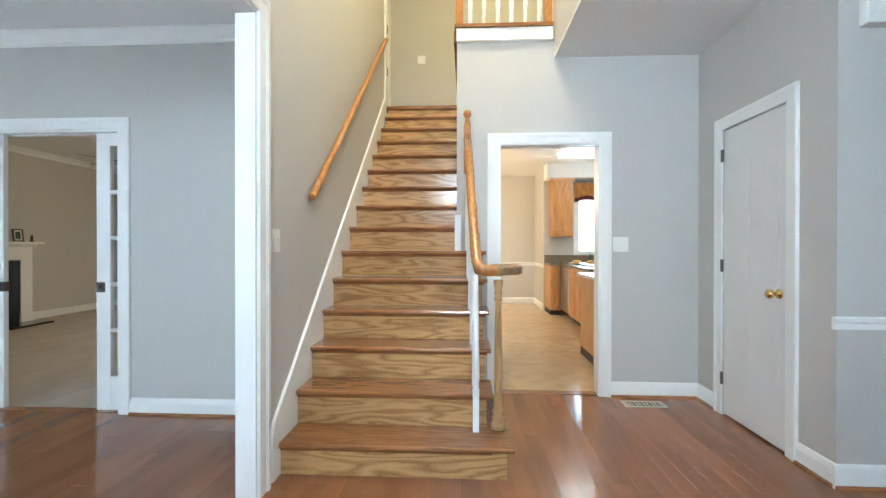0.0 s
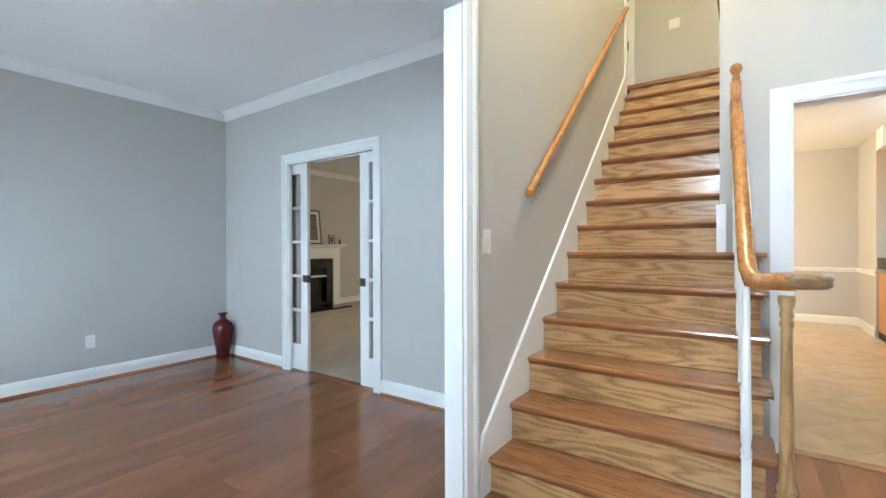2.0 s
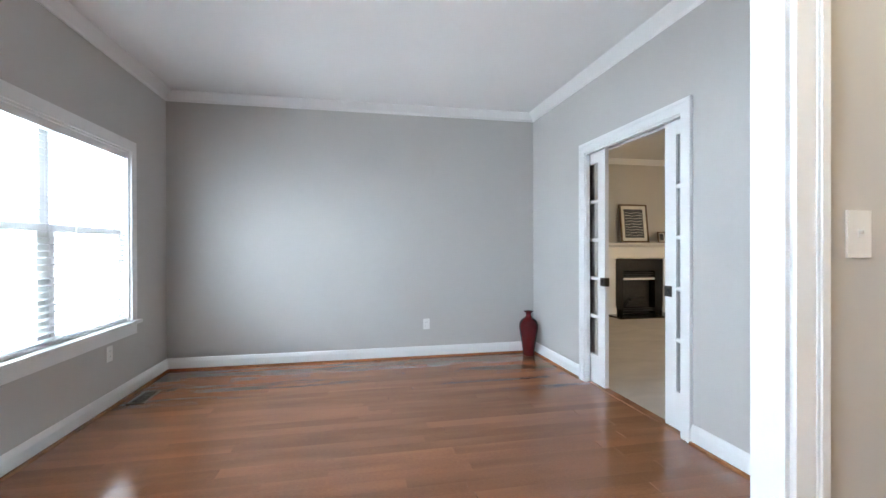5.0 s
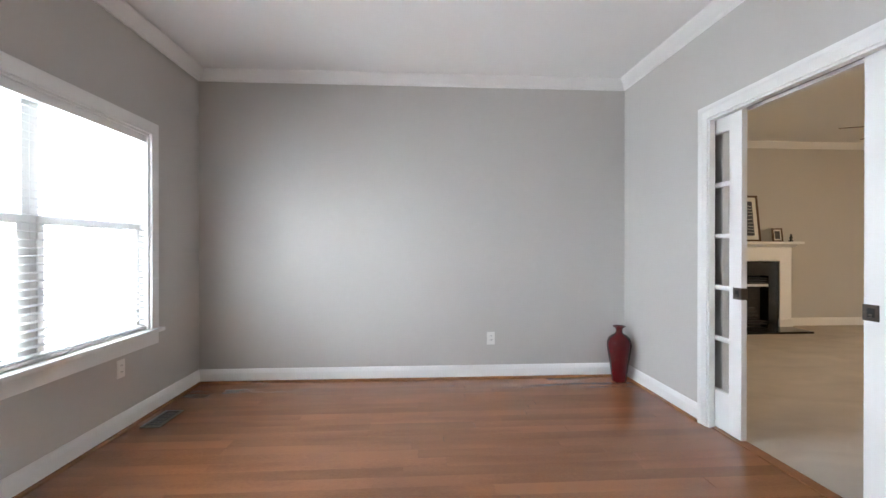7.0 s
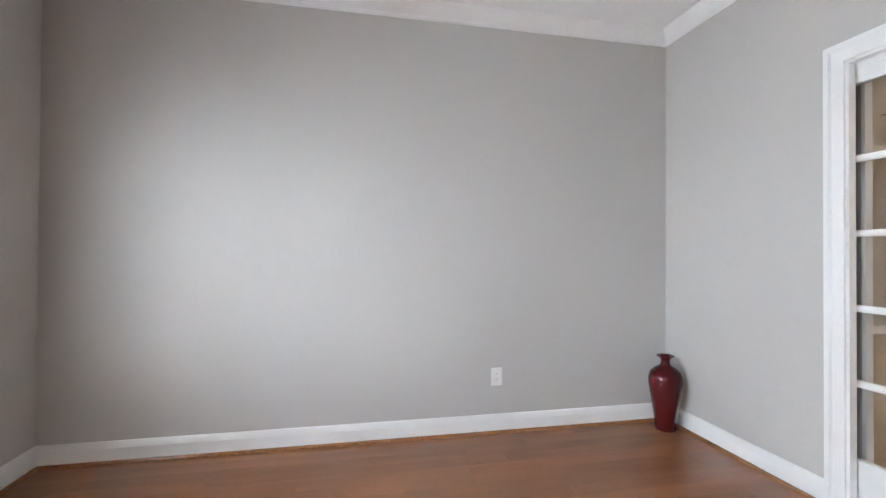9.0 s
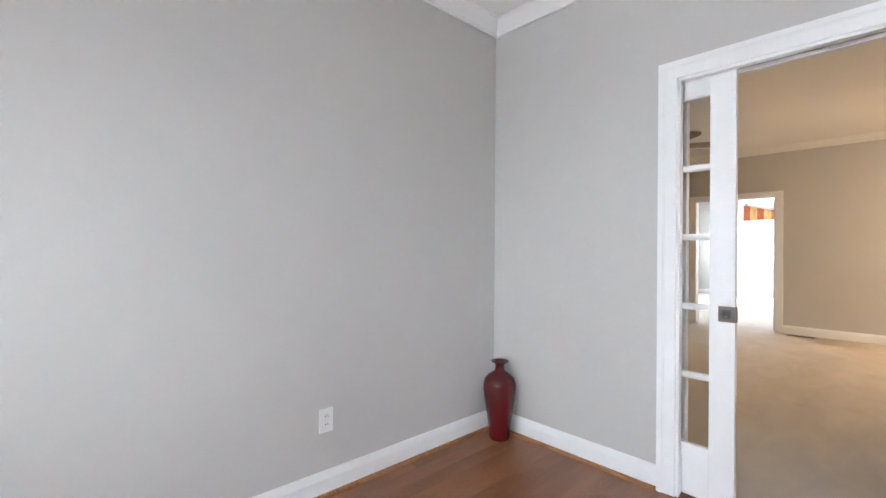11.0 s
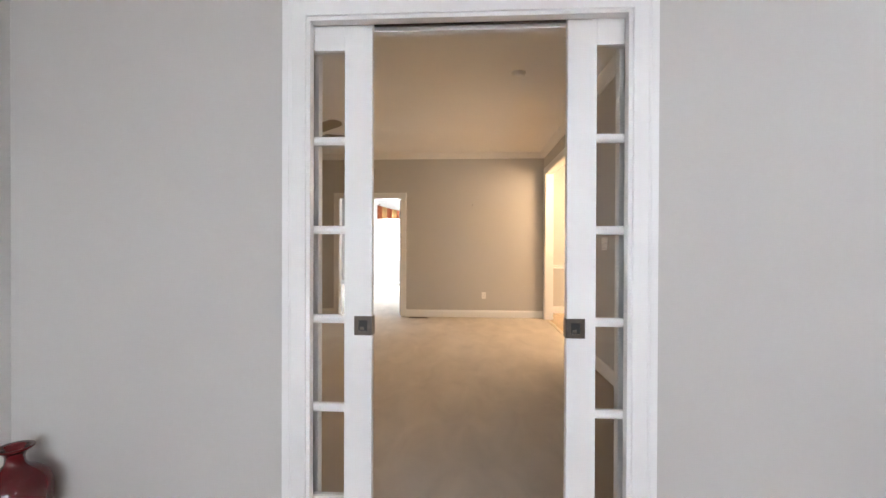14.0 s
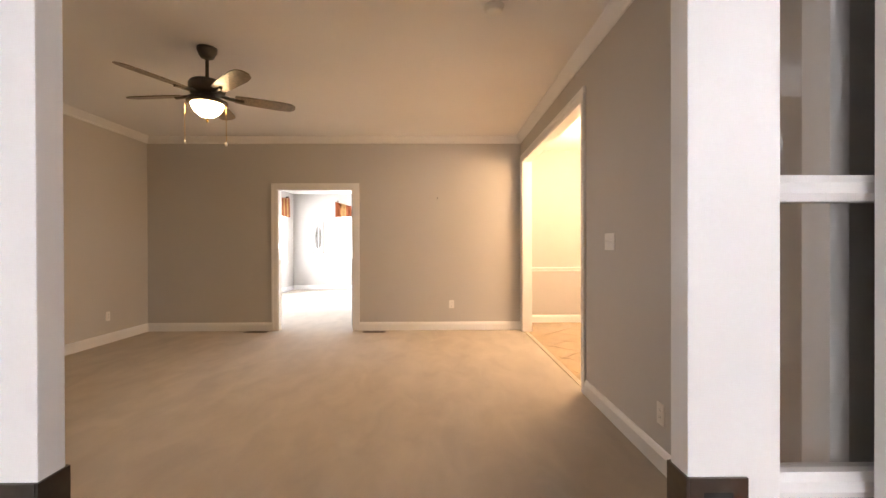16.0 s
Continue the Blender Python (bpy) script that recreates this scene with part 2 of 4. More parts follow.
def sweep(name, path, radius, m, parent=None, squash=1.0):
    cu = bpy.data.curves.new(name, "CURVE")
    cu.dimensions, cu.bevel_depth, cu.bevel_resolution, cu.use_fill_caps = "3D", radius, 4, True
    sp = cu.splines.new("POLY")
    sp.points.add(len(path) - 1)
    for p, q in zip(sp.points, path):
        p.co = (*q, 1)
    cu.materials.append(m)
    tmp = new(name + "_curve", cu)
    me = bpy.data.meshes.new_from_object(tmp.evaluated_get(bpy.context.evaluated_depsgraph_get()))
    bpy.data.objects.remove(tmp)
    for p in me.polygons:
        p.use_smooth = True
    ob = new(name, me)
    if parent:
        ob.parent = parent
    return ob


def wall(name, axis, t0, t1, a0, a1, z0, z1, holes=(), m=WALL):
    """A wall of thickness t0..t1 across its axis ('x': it runs along y), from a0 to a1, with holes (a, b, bottom, top) through it."""
    cuts = sorted({a0, a1, *[h[0] for h in holes], *[h[1] for h in holes]})
    rows = []
    for p, q in zip(cuts, cuts[1:]):
        spans, inside = [(z0, z1)], [h for h in holes if h[0] <= p and h[1] >= q]
        for h in inside:
            spans = [piece for lo, hi in spans for piece in ((lo, min(hi, h[2])), (max(lo, h[3]), hi)) if piece[1] - piece[0] > 1e-4]
        for lo, hi in spans:
            rows.append((t0, t1, p, q, lo, hi) if axis == "x" else (p, q, t0, t1, lo, hi))
    return tagged(boxes(name, rows, m), "painted plaster wall of the house", "wall", kind="structure")


BASE = [(0, 0), (0.016, 0), (0.016, 0.085), (0.011, 0.105), (0.006, 0.118), (0, 0.122)]
SHOE = [(0.016, 0), (0.032, 0), (0.030, 0.010), (0.024, 0.017), (0.016, 0.019)]
CROWN = [(0, -0.090), (0.012, -0.086), (0.018, -0.068), (0.040, -0.045), (0.062, -0.022), (0.075, -0.012), (0.080, 0), (0, 0)]
CHAIR = [(0, -0.035), (0.012, -0.033), (0.014, -0.005), (0.026, 0.008), (0.026, 0.024), (0.020, 0.030), (0, 0.030)]


def moulding(name, profile, axis, face, side, a, b, z, m=TRIM, label="white painted wooden moulding along the wall"):
    """A moulding with profile (out, up) on a wall face; side: the way it stands out."""
    if axis == "x":
        ob = prism(name, [(face + side * u, z + v) for u, v in profile], "y", a, b, m)
    else:
        ob = prism(name, [(face + side * u, z + v) for u, v in profile], "x", a, b, m)
    return tagged(ob, label, "moulding", kind="structure")


def skirting(axis, face, side, a, b, z=0.0, shoe=True):
    moulding("baseboard", BASE, axis, face, side, a, b, z, TRIM, "white painted baseboard along the wall foot")
    if shoe:
        moulding("shoe_trim", SHOE, axis, face, side, a, b, z, TREAD, "oak shoe moulding along the baseboard")


def casing(name, axis, face, side, a0, a1, top, bottom=0.0, w=0.085, d=0.02):
    """Moulded casing round an opening a0..a1 on one face of a wall."""
    rows = []

    def add(u0, u1, z0, z1, dd):
        t = sorted((face, face + side * dd))
        rows.append((*t, u0, u1, z0, z1) if axis == "x" else (u0, u1, *t, z0, z1))
    for dd, k0, k1 in ((d * 0.66, 0.0, 0.62), (d * 0.82, 0.62, 0.70), (d, 0.70, 0.95), (d * 0.85, 0.95, 1.0)):
        add(a0 - w * k1, a0 - w * k0, bottom, top + w * k0, dd)
        add(a1 + w * k0, a1 + w * k1, bottom, top + w * k0, dd)
        add(a0 - w * k1, a1 + w * k1, top + w * k0, top + w * k1, dd)
    return tagged(boxes(name, rows, TRIM), "white painted casing round the opening", "door casing", kind="structure")


H, N, S = 2.745, 2.87, -0.98
HF = 2.80  # family room ceiling
UP, GAL = 2.975, 2.984
# ---- ground and floors ----
tagged(boxes("ground", [(-60, 60, -60, 70, -0.5, -0.3)], OUTSIDE), "grassy ground around the house", "ground", kind="structure")
wood_floor = tagged(boxes("floor_living_foyer", [(-4.74, 3.2, -1.12, 2.94, -0.10, -0.018), (-0.865, 3.2, 2.94, 3.50, -0.10, -0.018)], SUBFLOOR), "glossy reddish oak plank floor", "floor", kind="structure")
carpet = tagged(boxes("floor_family_room", [(-7.24, -1.51, 2.94, 8.77, -0.10, -0.004), (-7.1, -1.4, 8.77, 15.0, -0.10, -0.004)], CARPET), "beige cut pile carpet with vacuum streaks", "carpet", kind="structure")
tile_floor = tagged(boxes("floor_kitchen", [(-1.51, 3.3, 3.50, 9.35, -0.10, -0.010)], GROUT), "beige ceramic tile floor laid diagonally", "floor", kind="structure")
tagged(boxes("threshold_pocket_door", [(-3.45, -2.277, 2.885, 2.955, -0.018, 0.006)], PLANK), "oak threshold strip between wood floor and carpet", "threshold", kind="structure")
tagged(boxes("threshold_kitchen", [(0.486, 1.30, 3.46, 3.54, -0.018, 0.008)], TREAD), "oak threshold strip under the kitchen opening", "threshold", kind="structure")
tagged(boxes("threshold_breakfast", [(-1.55, -1.50, 6.02, 8.56, -0.018, 0.004)], VENTM), "thin metal edge between carpet and tile", "threshold", kind="structure")

for name, row in (("backdrop_north", (-12, 3, 17.0, 17.05, -0.3, 7)), ("backdrop_west", (-10.05, -10.0, 8, 17, -0.3, 7)), ("backdrop_south", (-14, 3, -6.05, -6.0, -0.3, 7)), ("backdrop_kitchen", (1.9, 3.6, 10.0, 10.05, -0.3, 4))):
    tagged(boxes(name, [row], BACKDROP), "plain bright overcast sky beyond the windows", "backdrop", kind="structure")

# ---- walls ----
WIN = (-3.905, -2.125, 0.610, 2.007)
wall("wall_south", "y", -1.12, S, -4.74, 3.2, 0, 5.4, [WIN, (-0.18, 0.76, 0, 2.05), (-0.25, 0.85, 2.17, 2.75), (1.0, 1.3, 0.25, 2.05)])
wall("wall_living_west", "x", -4.74, -4.61, S, N, 0, H)
wall("wall_pocket_south_skin", "y", N, 2.905, -4.74, -0.865, 0, H, [(-3.45, -2.277, 0, 2.05)])
wall("wall_pocket_north_skin", "y", 2.965, 3.0, -4.74, -0.865, 0, HF, [(-3.45, -2.277, 0, 2.05)])
wall("wall_pocket_head", "y", 2.905, 2.965, -4.74, -0.865, 2.085, H)
wall("wall_family_south", "y", N, 3.0, -7.24, -4.74, 0, HF)
wall("wall_stair", "x", -0.875, -0.785, S, 5.22, 0, 5.4, [(-0.40, 1.90, 0, 2.33)])
wall("wall_family_west", "x", -7.09, -6.97, 3.0, 8.71, 0, HF)
wall("wall_family_north", "y", 8.71, 8.83, -7.24, -1.45, 0, HF, [(-5.10, -4.0, 0, 2.05)])
wall("wall_family_east", "x", -1.57, -1.45, 3.0, 8.71, 0, HF, [(6.02, 8.56, 0, 2.43)])
wall("wall_sunroom_west", "x", -7.06, -6.94, 8.83, 14.9, 0, H, [(11.0, 12.5, 0.85, 2.2), (12.75, 14.25, 0.85, 2.2)])
wall("wall_sunroom_north", "y", 14.9, 15.02, -7.06, -1.5, 0, H, [(-5.6, -3.5, 0.85, 2.2)])
wall("wall_sunroom_east", "x", -1.62, -1.5, 8.83, 14.9, 0, H)
wall("wall_kitchen_south", "y", 3.44, 3.56, 0.14, 3.2, 0, GAL, [(0.486, 1.30, 0, 2.05)])
wall("wall_closet", "x", 2.07, 2.19, 2.27, 3.44, 0, H, [(2.48, 3.11, 0, 2.05)])
wall("wall_dining", "y", 2.15, 2.27, 2.07, 3.2, 0, H)
wall("wall_foyer_east", "x", 3.2, 3.32, -1.12, 9.3, 0, 5.4)
wall("wall_stair_kitchen", "x", 0.14, 0.24, 3.56, 5.42, 0, UP - 0.04)
wall("wall_under_landing", "y", 5.42, 5.54, -1.45, 0.24, 0, UP - 0.04)
wall("wall_closet_back", "y", 3.0, 3.06, -1.45, -0.865, 0, H)
wall("wall_kitchen_north", "y", 8.22, 8.34, 1.70, 3.2, 0, H, [(2.34, 3.12, 1.10, 2.14)])
wall("wall_breakfast_side", "x", 1.70, 1.82, 8.34, 9.3, 0, H)
wall("wall_breakfast_north", "y", 9.3, 9.42, -1.57, 1.82, 0, H)
wall("wall_breakfast_west", "x", -1.57, -1.45, 8.83, 9.3, 0, H)
wall("wall_upper_north", "y", 6.42, 6.54, -1.6, 3.2, UP, 5.4)
wall("wall_upper_west", "x", -1.30, -1.18, 5.22, 6.42, UP, 5.4)
wall("wall_upper_return", "y", 5.16, 5.22, -1.30, -0.865, UP, 5.4)
wall("wall_void_side", "x", 0.93, 1.05, 0.6, 3.44, H + 0.02, 5.4)
wall("wall_void_south", "y", 0.48, 0.6, -0.80, 1.05, H + 0.02, 5.4)
# ---- ceilings and upper floor ----


def ceiling(name, *rows):
    tagged(boxes(name, rows, CEIL), "flat white painted ceiling", "ceiling", kind="structure")


ceiling("ceiling_living", (-4.74, -0.88, -1.12, 2.935, H, H + 0.02))
ceiling("ceiling_family", (-7.24, -1.51, 2.945, 8.77, HF, HF + 0.02))
ceiling("ceiling_sunroom", (-7.06, -1.5, 8.77, 15.02, H, H + 0.02))
ceiling("ceiling_foyer", (0.93, 3.32, -1.12, 3.50, H, H + 0.02), (-0.88, 0.93, -1.12, 0.6, H, H + 0.02))
ceiling("ceiling_kitchen", (0.24, 3.32, 3.56, 9.42, H, H + 0.02), (-1.51, 0.24, 5.54, 9.42, H, H + 0.02))
ceiling("ceiling_upper", (-1.6, 3.32, -1.12, 6.54, 5.4, 5.42))
tagged(boxes("floor_upper_hall", [(0.14, 3.2, 3.56, 6.42, UP - 0.04, UP), (-1.6, 0.14, 5.27, 6.42, UP - 0.04, UP)], TREAD), "oak floor of the upper hall", "floor", kind="structure")
# never in view: added slab that blocks the sky from above
tagged(boxes("roof_slab", [(-8, 4, -2, 16, 5.5, 5.6)], OUTSIDE), "unseen flat slab over the house that keeps sky light out", "roof", kind="structure")

# ---- trims ----
for a, b in ((-4.61, -3.535), (-2.192, -0.865)):
    skirting("y", N, -1, a, b)
skirting("x", -4.61, 1, S, N)
skirting("y", S, 1, -4.61, -0.865)
skirting("y", 3.44, -1, 1.385, 2.07)
skirting("x", 2.07, -1, 3.195, 3.44)
skirting("x", 2.07, -1, 2.15, 2.395)
skirting("y", 2.15, -1, 2.054, 3.2)
for a, b in ((-6.97, -5.185), (-3.915, -1.57)):
    skirting("y", 8.71, -1, a, b, shoe=False)
skirting("x", -6.97, 1, 3.0, 5.05, shoe=False)
skirting("x", -6.97, 1, 6.59, 8.71, shoe=False)
skirting("x", -1.57, -1, 3.0, 5.935, shoe=False)
skirting("x", -6.94, 1, 8.83, 14.9, shoe=False)
skirting("y", 14.9, -1, -6.94, -1.62, shoe=False)
skirting("y", 9.3, -1, -1.45, -0.5, shoe=False)
skirting("y", 9.3, -1, 0.5, 1.70, shoe=False)
skirting("x", 1.70, -1, 8.22, 9.3, shoe=False)
for ax, f, s, a, b in (("y", N, -1, -4.61, -0.865), ("x", -4.61, 1, S, N), ("y", S, 1, -4.61, -0.865), ("x", -0.865, -1, S, N),
                       ("y", 8.71, -1, -6.97, -1.57), ("x", -6.97, 1, 3.0, 8.71), ("x", -1.57, -1, 3.0, 8.71), ("y", 3.0, 1, -6.97, -1.57)):
    moulding("crown_moulding", CROWN, ax, f, s, a, b, HF if a == 3.0 or f in (8.71, 3.0) else H, TRIM, "white crown moulding under the ceiling")
moulding("chair_rail", CHAIR, "y", 2.15, -1, 2.045, 3.2, 0.83, TRIM, "white chair rail on the grey wall")
moulding("chair_rail", CHAIR, "y", 9.3, -1, -1.45, -0.5, 0.85, TRIM, "white chair rail on the wall")
moulding("chair_rail", CHAIR, "y", 9.3, -1, 0.5, 1.70, 0.85, TRIM, "white chair rail on the wall")
moulding("chair_rail", CHAIR, "x", 1.70, -1, 8.22, 9.3, 0.85, TRIM, "white chair rail on the wall")

casing("door_1_casing_living", "y", N, -1, -3.45, -2.277, 2.05)
casing("door_1_casing_family", "y", 3.0, 1, -3.45, -2.277, 2.05)
casing("door_2_casing_foyer", "y", 3.44, -1, 0.476, 1.30, 2.05)
casing("door_2_casing_kitchen", "y", 3.56, 1, 0.476, 1.30, 2.05)
casing("door_3_casing_closet", "x", 2.07, -1, 2.48, 3.11, 2.05)
casing("door_4_casing_family", "y", 8.71, -1, -5.10, -4.0, 2.05)
casing("door_4_casing_sunroom", "y", 8.83, 1, -5.10, -4.0, 2.05)
casing("opening_casing_family", "x", -1.57, -1, 6.02, 8.56, 2.43)
casing("opening_casing_breakfast", "x", -1.45, 1, 6.02, 8.56, 2.43)
casing("opening_casing_foyer", "x", -0.785, 1, -0.40, 1.90, 2.33, w=0.095, d=0.03)
casing("opening_casing_living", "x", -0.875, -1, -0.40, 1.90, 2.33)
casing("front_door_casing", "y", S, 1, -0.18, 0.76, 2.05)
casing("garden_door_casing", "y", 9.3, -1, -0.40, 0.42, 2.05)
# jambs that line the openings
J = 0.014
tagged(boxes("jamb_foyer_opening", [(-0.878, -0.782, 1.90 - J, 1.903, 0, 2.33), (-0.878, -0.782, -0.403, -0.40 + J, 0, 2.33), (-0.878, -0.782, -0.40 + J, 1.90 - J, 2.33 - J, 2.333)], TRIM), "white painted lining of the cased opening", "jamb", kind="structure")
tagged(boxes("jamb_kitchen", [(0.476, 0.486 + J, 3.437, 3.563, 0, 2.05), (1.30 - J, 1.303, 3.437, 3.563, 0, 2.05), (0.486 + J, 1.30 - J, 3.437, 3.563, 2.05 - J, 2.053)], TRIM), "white painted lining of the kitchen opening", "jamb", kind="structure")
tagged(boxes("jamb_sunroom", [(-5.103, -5.10 + J, 8.707, 8.833, 0, 2.05), (-4.0 - J, -3.997, 8.707, 8.833, 0, 2.05), (-5.10 + J, -4.0 - J, 8.707, 8.833, 2.05 - J, 2.053)], TRIM), "white painted lining of the doorway", "jamb", kind="structure")
tagged(boxes("jamb_breakfast", [(-1.573, -1.447, 6.017, 6.02 + J, 0, 2.43), (-1.573, -1.447, 8.56 - J, 8.563, 0, 2.43), (-1.573, -1.447, 6.02 + J, 8.56 - J, 2.43 - J, 2.433)], TRIM), "white painted lining of the wide opening", "jamb", kind="structure")
tagged(boxes("jamb_pocket", [(-3.453, -3.45 + J, N - 0.003, 2.906, 0, 2.05), (-3.453, -3.45 + J, 2.962, 3.003, 0, 2.05), (-2.277 - J, -2.267, N - 0.003, 2.906, 0, 2.05), (-2.277 - J, -2.267, 2.962, 3.003, 0, 2.05),
                              (-3.45 + J, -2.277 - J, N - 0.003, 2.906, 2.036, 2.053), (-3.45 + J, -2.277 - J, 2.962, 3.003, 2.036, 2.053)], TRIM), "white split jamb of the pocket doors", "jamb", kind="structure")
tagged(boxes("pocket_door_track", [(-3.45, -2.277, 2.915, 2.955, 2.055, 2.08)], NICKEL), "metal track above the pocket doors", "door track", kind="structure")

# ---- stairs ----
RISE, RUN, Y1, Z1 = 0.2006, 0.225, 2.15, -0.027
stairs = tagged(empty("staircase", (-0.2, Y1, 0)), "oak staircase with glossy treads and grained risers", "staircase")


def child(ob, parent):
    ob.parent = parent
    ob.matrix_parent_inverse = parent.matrix_basis.inverted()
    return ob


for k in range(15):
    y, z = Y1 + k * RUN - (0.02, 0.01, 0)[min(k, 2)], Z1 + k * RISE
    wide = 0.335 if k < 6 else 0.138
    bm = bmesh.new()
    add_box(bm, -0.767, 0.43 if k == 0 else wide, y, y + 0.02, z + (-Z1 if k == 0 else 0.002), z + RISE - 0.028)
    child(finish("riser", bm, RISER), stairs)
    if k < 14:
        end = 0.46 if k == 0 else wide + (0.03 if k < 6 else 0)
        nose = [(y - 0.030, z + RISE - 0.014), (y - 0.027, z + RISE - 0.004), (y - 0.018, z + RISE), (y + RUN + 0.02, z + RISE), (y + RUN + 0.02, z + RISE - 0.026), (y - 0.018, z + RISE - 0.028), (y - 0.027, z + RISE - 0.024)]
        child(prism("tread", nose, "x", -0.767, end, TREAD), stairs)
        cove = [(y - 0.014, z + RISE - 0.028), (y, z + RISE - 0.028), (y, z + RISE - 0.046), (y - 0.005, z + RISE - 0.044)]
        child(prism("cove_moulding", cove, "x", -0.767, wide + (0.014 if k < 6 else 0), TREAD), stairs)
        if k < 6:
            ret = [(y - 0.030, z + RISE - 0.028), (y - 0.030, z + RISE), (y + RUN - 0.005, z + RISE), (y + RUN - 0.005, z + RISE - 0.028)]
            child(prism("return_nosing", ret, "x", end, end + 0.006, TREAD, bevel=0.002), stairs)
child(boxes("landing_nosing", [(-0.80, 0.14, 5.265, 5.29, UP - 0.028, UP)], TREAD, bevel=0.005), stairs)
side = [(Y1 + 0.02, 0)]
for k in range(6):
    side += [(Y1 + 0.02 + k * RUN, Z1 + (k + 1) * RISE - 0.028), (Y1 + 0.02 + (k + 1) * RUN, Z1 + (k + 1) * RISE - 0.028)]
side += [(3.44, Z1 + 6 * RISE - 0.028), (3.44, 0)]
side = [p for i, p in enumerate(side) if p[0] <= 3.44]
child(prism("stringer", side, "x", 0.20, 0.333, RISER), stairs)
sl = RISE / RUN
skirt = [(2.04, 0), (2.04, 0.21), (2.065, 0.30), (5.19, 0.30 + (5.19 - 2.065) * sl), (5.19, 0.05 + (5.19 - 2.065) * sl), (2.33, 0)]
child(prism("skirt_board", skirt, "x", -0.785, -0.767, TRIM), stairs)
child(boxes("wall_end_block", [(0.125, 0.175, 3.39, 3.435, 1.17, 1.47)], TRIM, bevel=0.003), stairs)

# handrail with volute and newel
balustrade = tagged(empty("balustrade", (0.3, 2.5, 0)), "oak handrail with volute, turned newel and white balusters", "balustrade")
NX, NY = 0.40, 2.36
lathe_newel = [(0.040, 0), (0.040, 0.03), (0.031, 0.045), (0.037, 0.06), (0.028, 0.075), (0.035, 0.095), (0.026, 0.115), (0.025, 0.14), (0.022, 0.45), (0.018, 0.72), (0.024, 0.735), (0.018, 0.755), (0.024, 0.77), (0.019, 0.79), (0.028, 0.825), (0.028, 0.845)]
child(lathe("newel_post", lathe_newel, NEWELW, place=(NX, NY, RISE + Z1)), balustrade)
child(lathe("volute", [(0.02, 0.0), (0.086, 0.006), (0.102, 0.018), (0.098, 0.032), (0.106, 0.045), (0.098, 0.058), (0.06, 0.064), (0.01, 0.066)], VOLW, place=(NX + 0.035, NY, RISE + 0.845), seg=32), balustrade)


def rail_section(w, h):
    return [(-w * 0.35, 0), (w * 0.35, 0), (w * 0.38, h * 0.25), (w * 0.5, h * 0.45), (w * 0.486, h * 0.75), (w * 0.25, h), (-w * 0.25, h), (-w * 0.486, h * 0.75), (-w * 0.5, h * 0.45), (-w * 0.38, h * 0.25)]


def rail_along(name, path, w, h, m):
    """A shaped handrail swept along points; its section stays upright."""
    bm, rings = bmesh.new(), []
    for i, p in enumerate(path):
        a, b = Vector(path[max(0, i - 1)]), Vector(path[min(len(path) - 1, i + 1)])
        d = (b - a).normalized()
        right = Vector((d.y, -d.x, 0)).normalized()
        up = right.cross(d)
        rings.append([bm.verts.new(Vector(p) + right * u + up * v) for u, v in rail_section(w, h)])
    for a, b in zip(rings, rings[1:]):
        for i in range(len(a)):
            bm.faces.new((a[i], a[(i + 1) % len(a)], b[(i + 1) % len(b)], b[i]))
    bm.faces.new(rings[0][::-1])
    bm.faces.new(rings[-1])
    return finish(name, bm, m, smooth=True)


zr = RISE + 0.845
path = [(NX + 0.02, NY - 0.062, zr), (NX - 0.05, NY - 0.066, zr), (0.315, 2.285, zr), (0.285, 2.30, zr + 0.012), (0.275, 2.35, zr + 0.05), (0.27, 2.42, zr + 0.12)]
path += [(0.27 - 0.045 * i / 6, 2.42 + 0.94 * i / 6, zr + 0.12 + 0.94 * 0.93 * i / 6) for i in range(1, 7)]
child(rail_along("handrail", path, 0.062, 0.062, RAILW), balustrade)
child(boxes("top_newel_block", [(0.198, 0.253, 3.345, 3.40, 1.80, 2.20)], RAILW, bevel=0.004), balustrade)
child(lathe("top_newel_finial", [(0.026, 0), (0.018, 0.012), (0.024, 0.025), (0.015, 0.04), (0.026, 0.055), (0.033, 0.075), (0.029, 0.095), (0.014, 0.108)], RAILW, place=(0.226, 3.373, 2.20)), balustrade)
for k in range(6):
    for q in ((0.45,) if k == 0 else (0.2,)):
        by = Y1 + k * RUN + q * RUN + 0.06
        bz = Z1 + (k + 1) * RISE
        bx = 0.272 - 0.045 * max(0, by - 2.42) / 0.94
        top = (zr if by < 2.36 else zr + 0.12 + 0.93 * (by - 2.42)) + 0.004
        h = top - bz
        prof = [(0.021, 0.20), (0.017, 0.215), (0.021, 0.23), (0.015, 0.25), (0.020, 0.30), (0.017, 0.5 * h), (0.012, h)]
        bal = child(lathe("baluster", prof, TRIM, seg=12, place=(bx, by, bz)), balustrade)
        child(boxes("baluster_base", [(bx - 0.017, bx + 0.017, by - 0.017, by + 0.017, bz, bz + 0.205)], TRIM, bevel=0.002), balustrade)

# wall rail
wallrail = tagged(empty("wall_handrail", (-0.73, 2.9, 1.5)), "round oak handrail on brackets beside the stairs", "handrail")
r0, r1 = Vector((-0.745, 2.542, 1.518)), Vector((-0.745, 5.061, 3.713))
child(sweep("rail", [r0, r1], 0.024, RAILW), wallrail)
for f in (0.06, 0.5, 0.94):
    p = r0.lerp(r1, f)
    child(sweep("bracket", [p + Vector((0, 0, -0.02)), p + Vector((0, 0, -0.06)), Vector((-0.785, p.y, p.z - 0.08))], 0.007, NICKEL), wallrail)

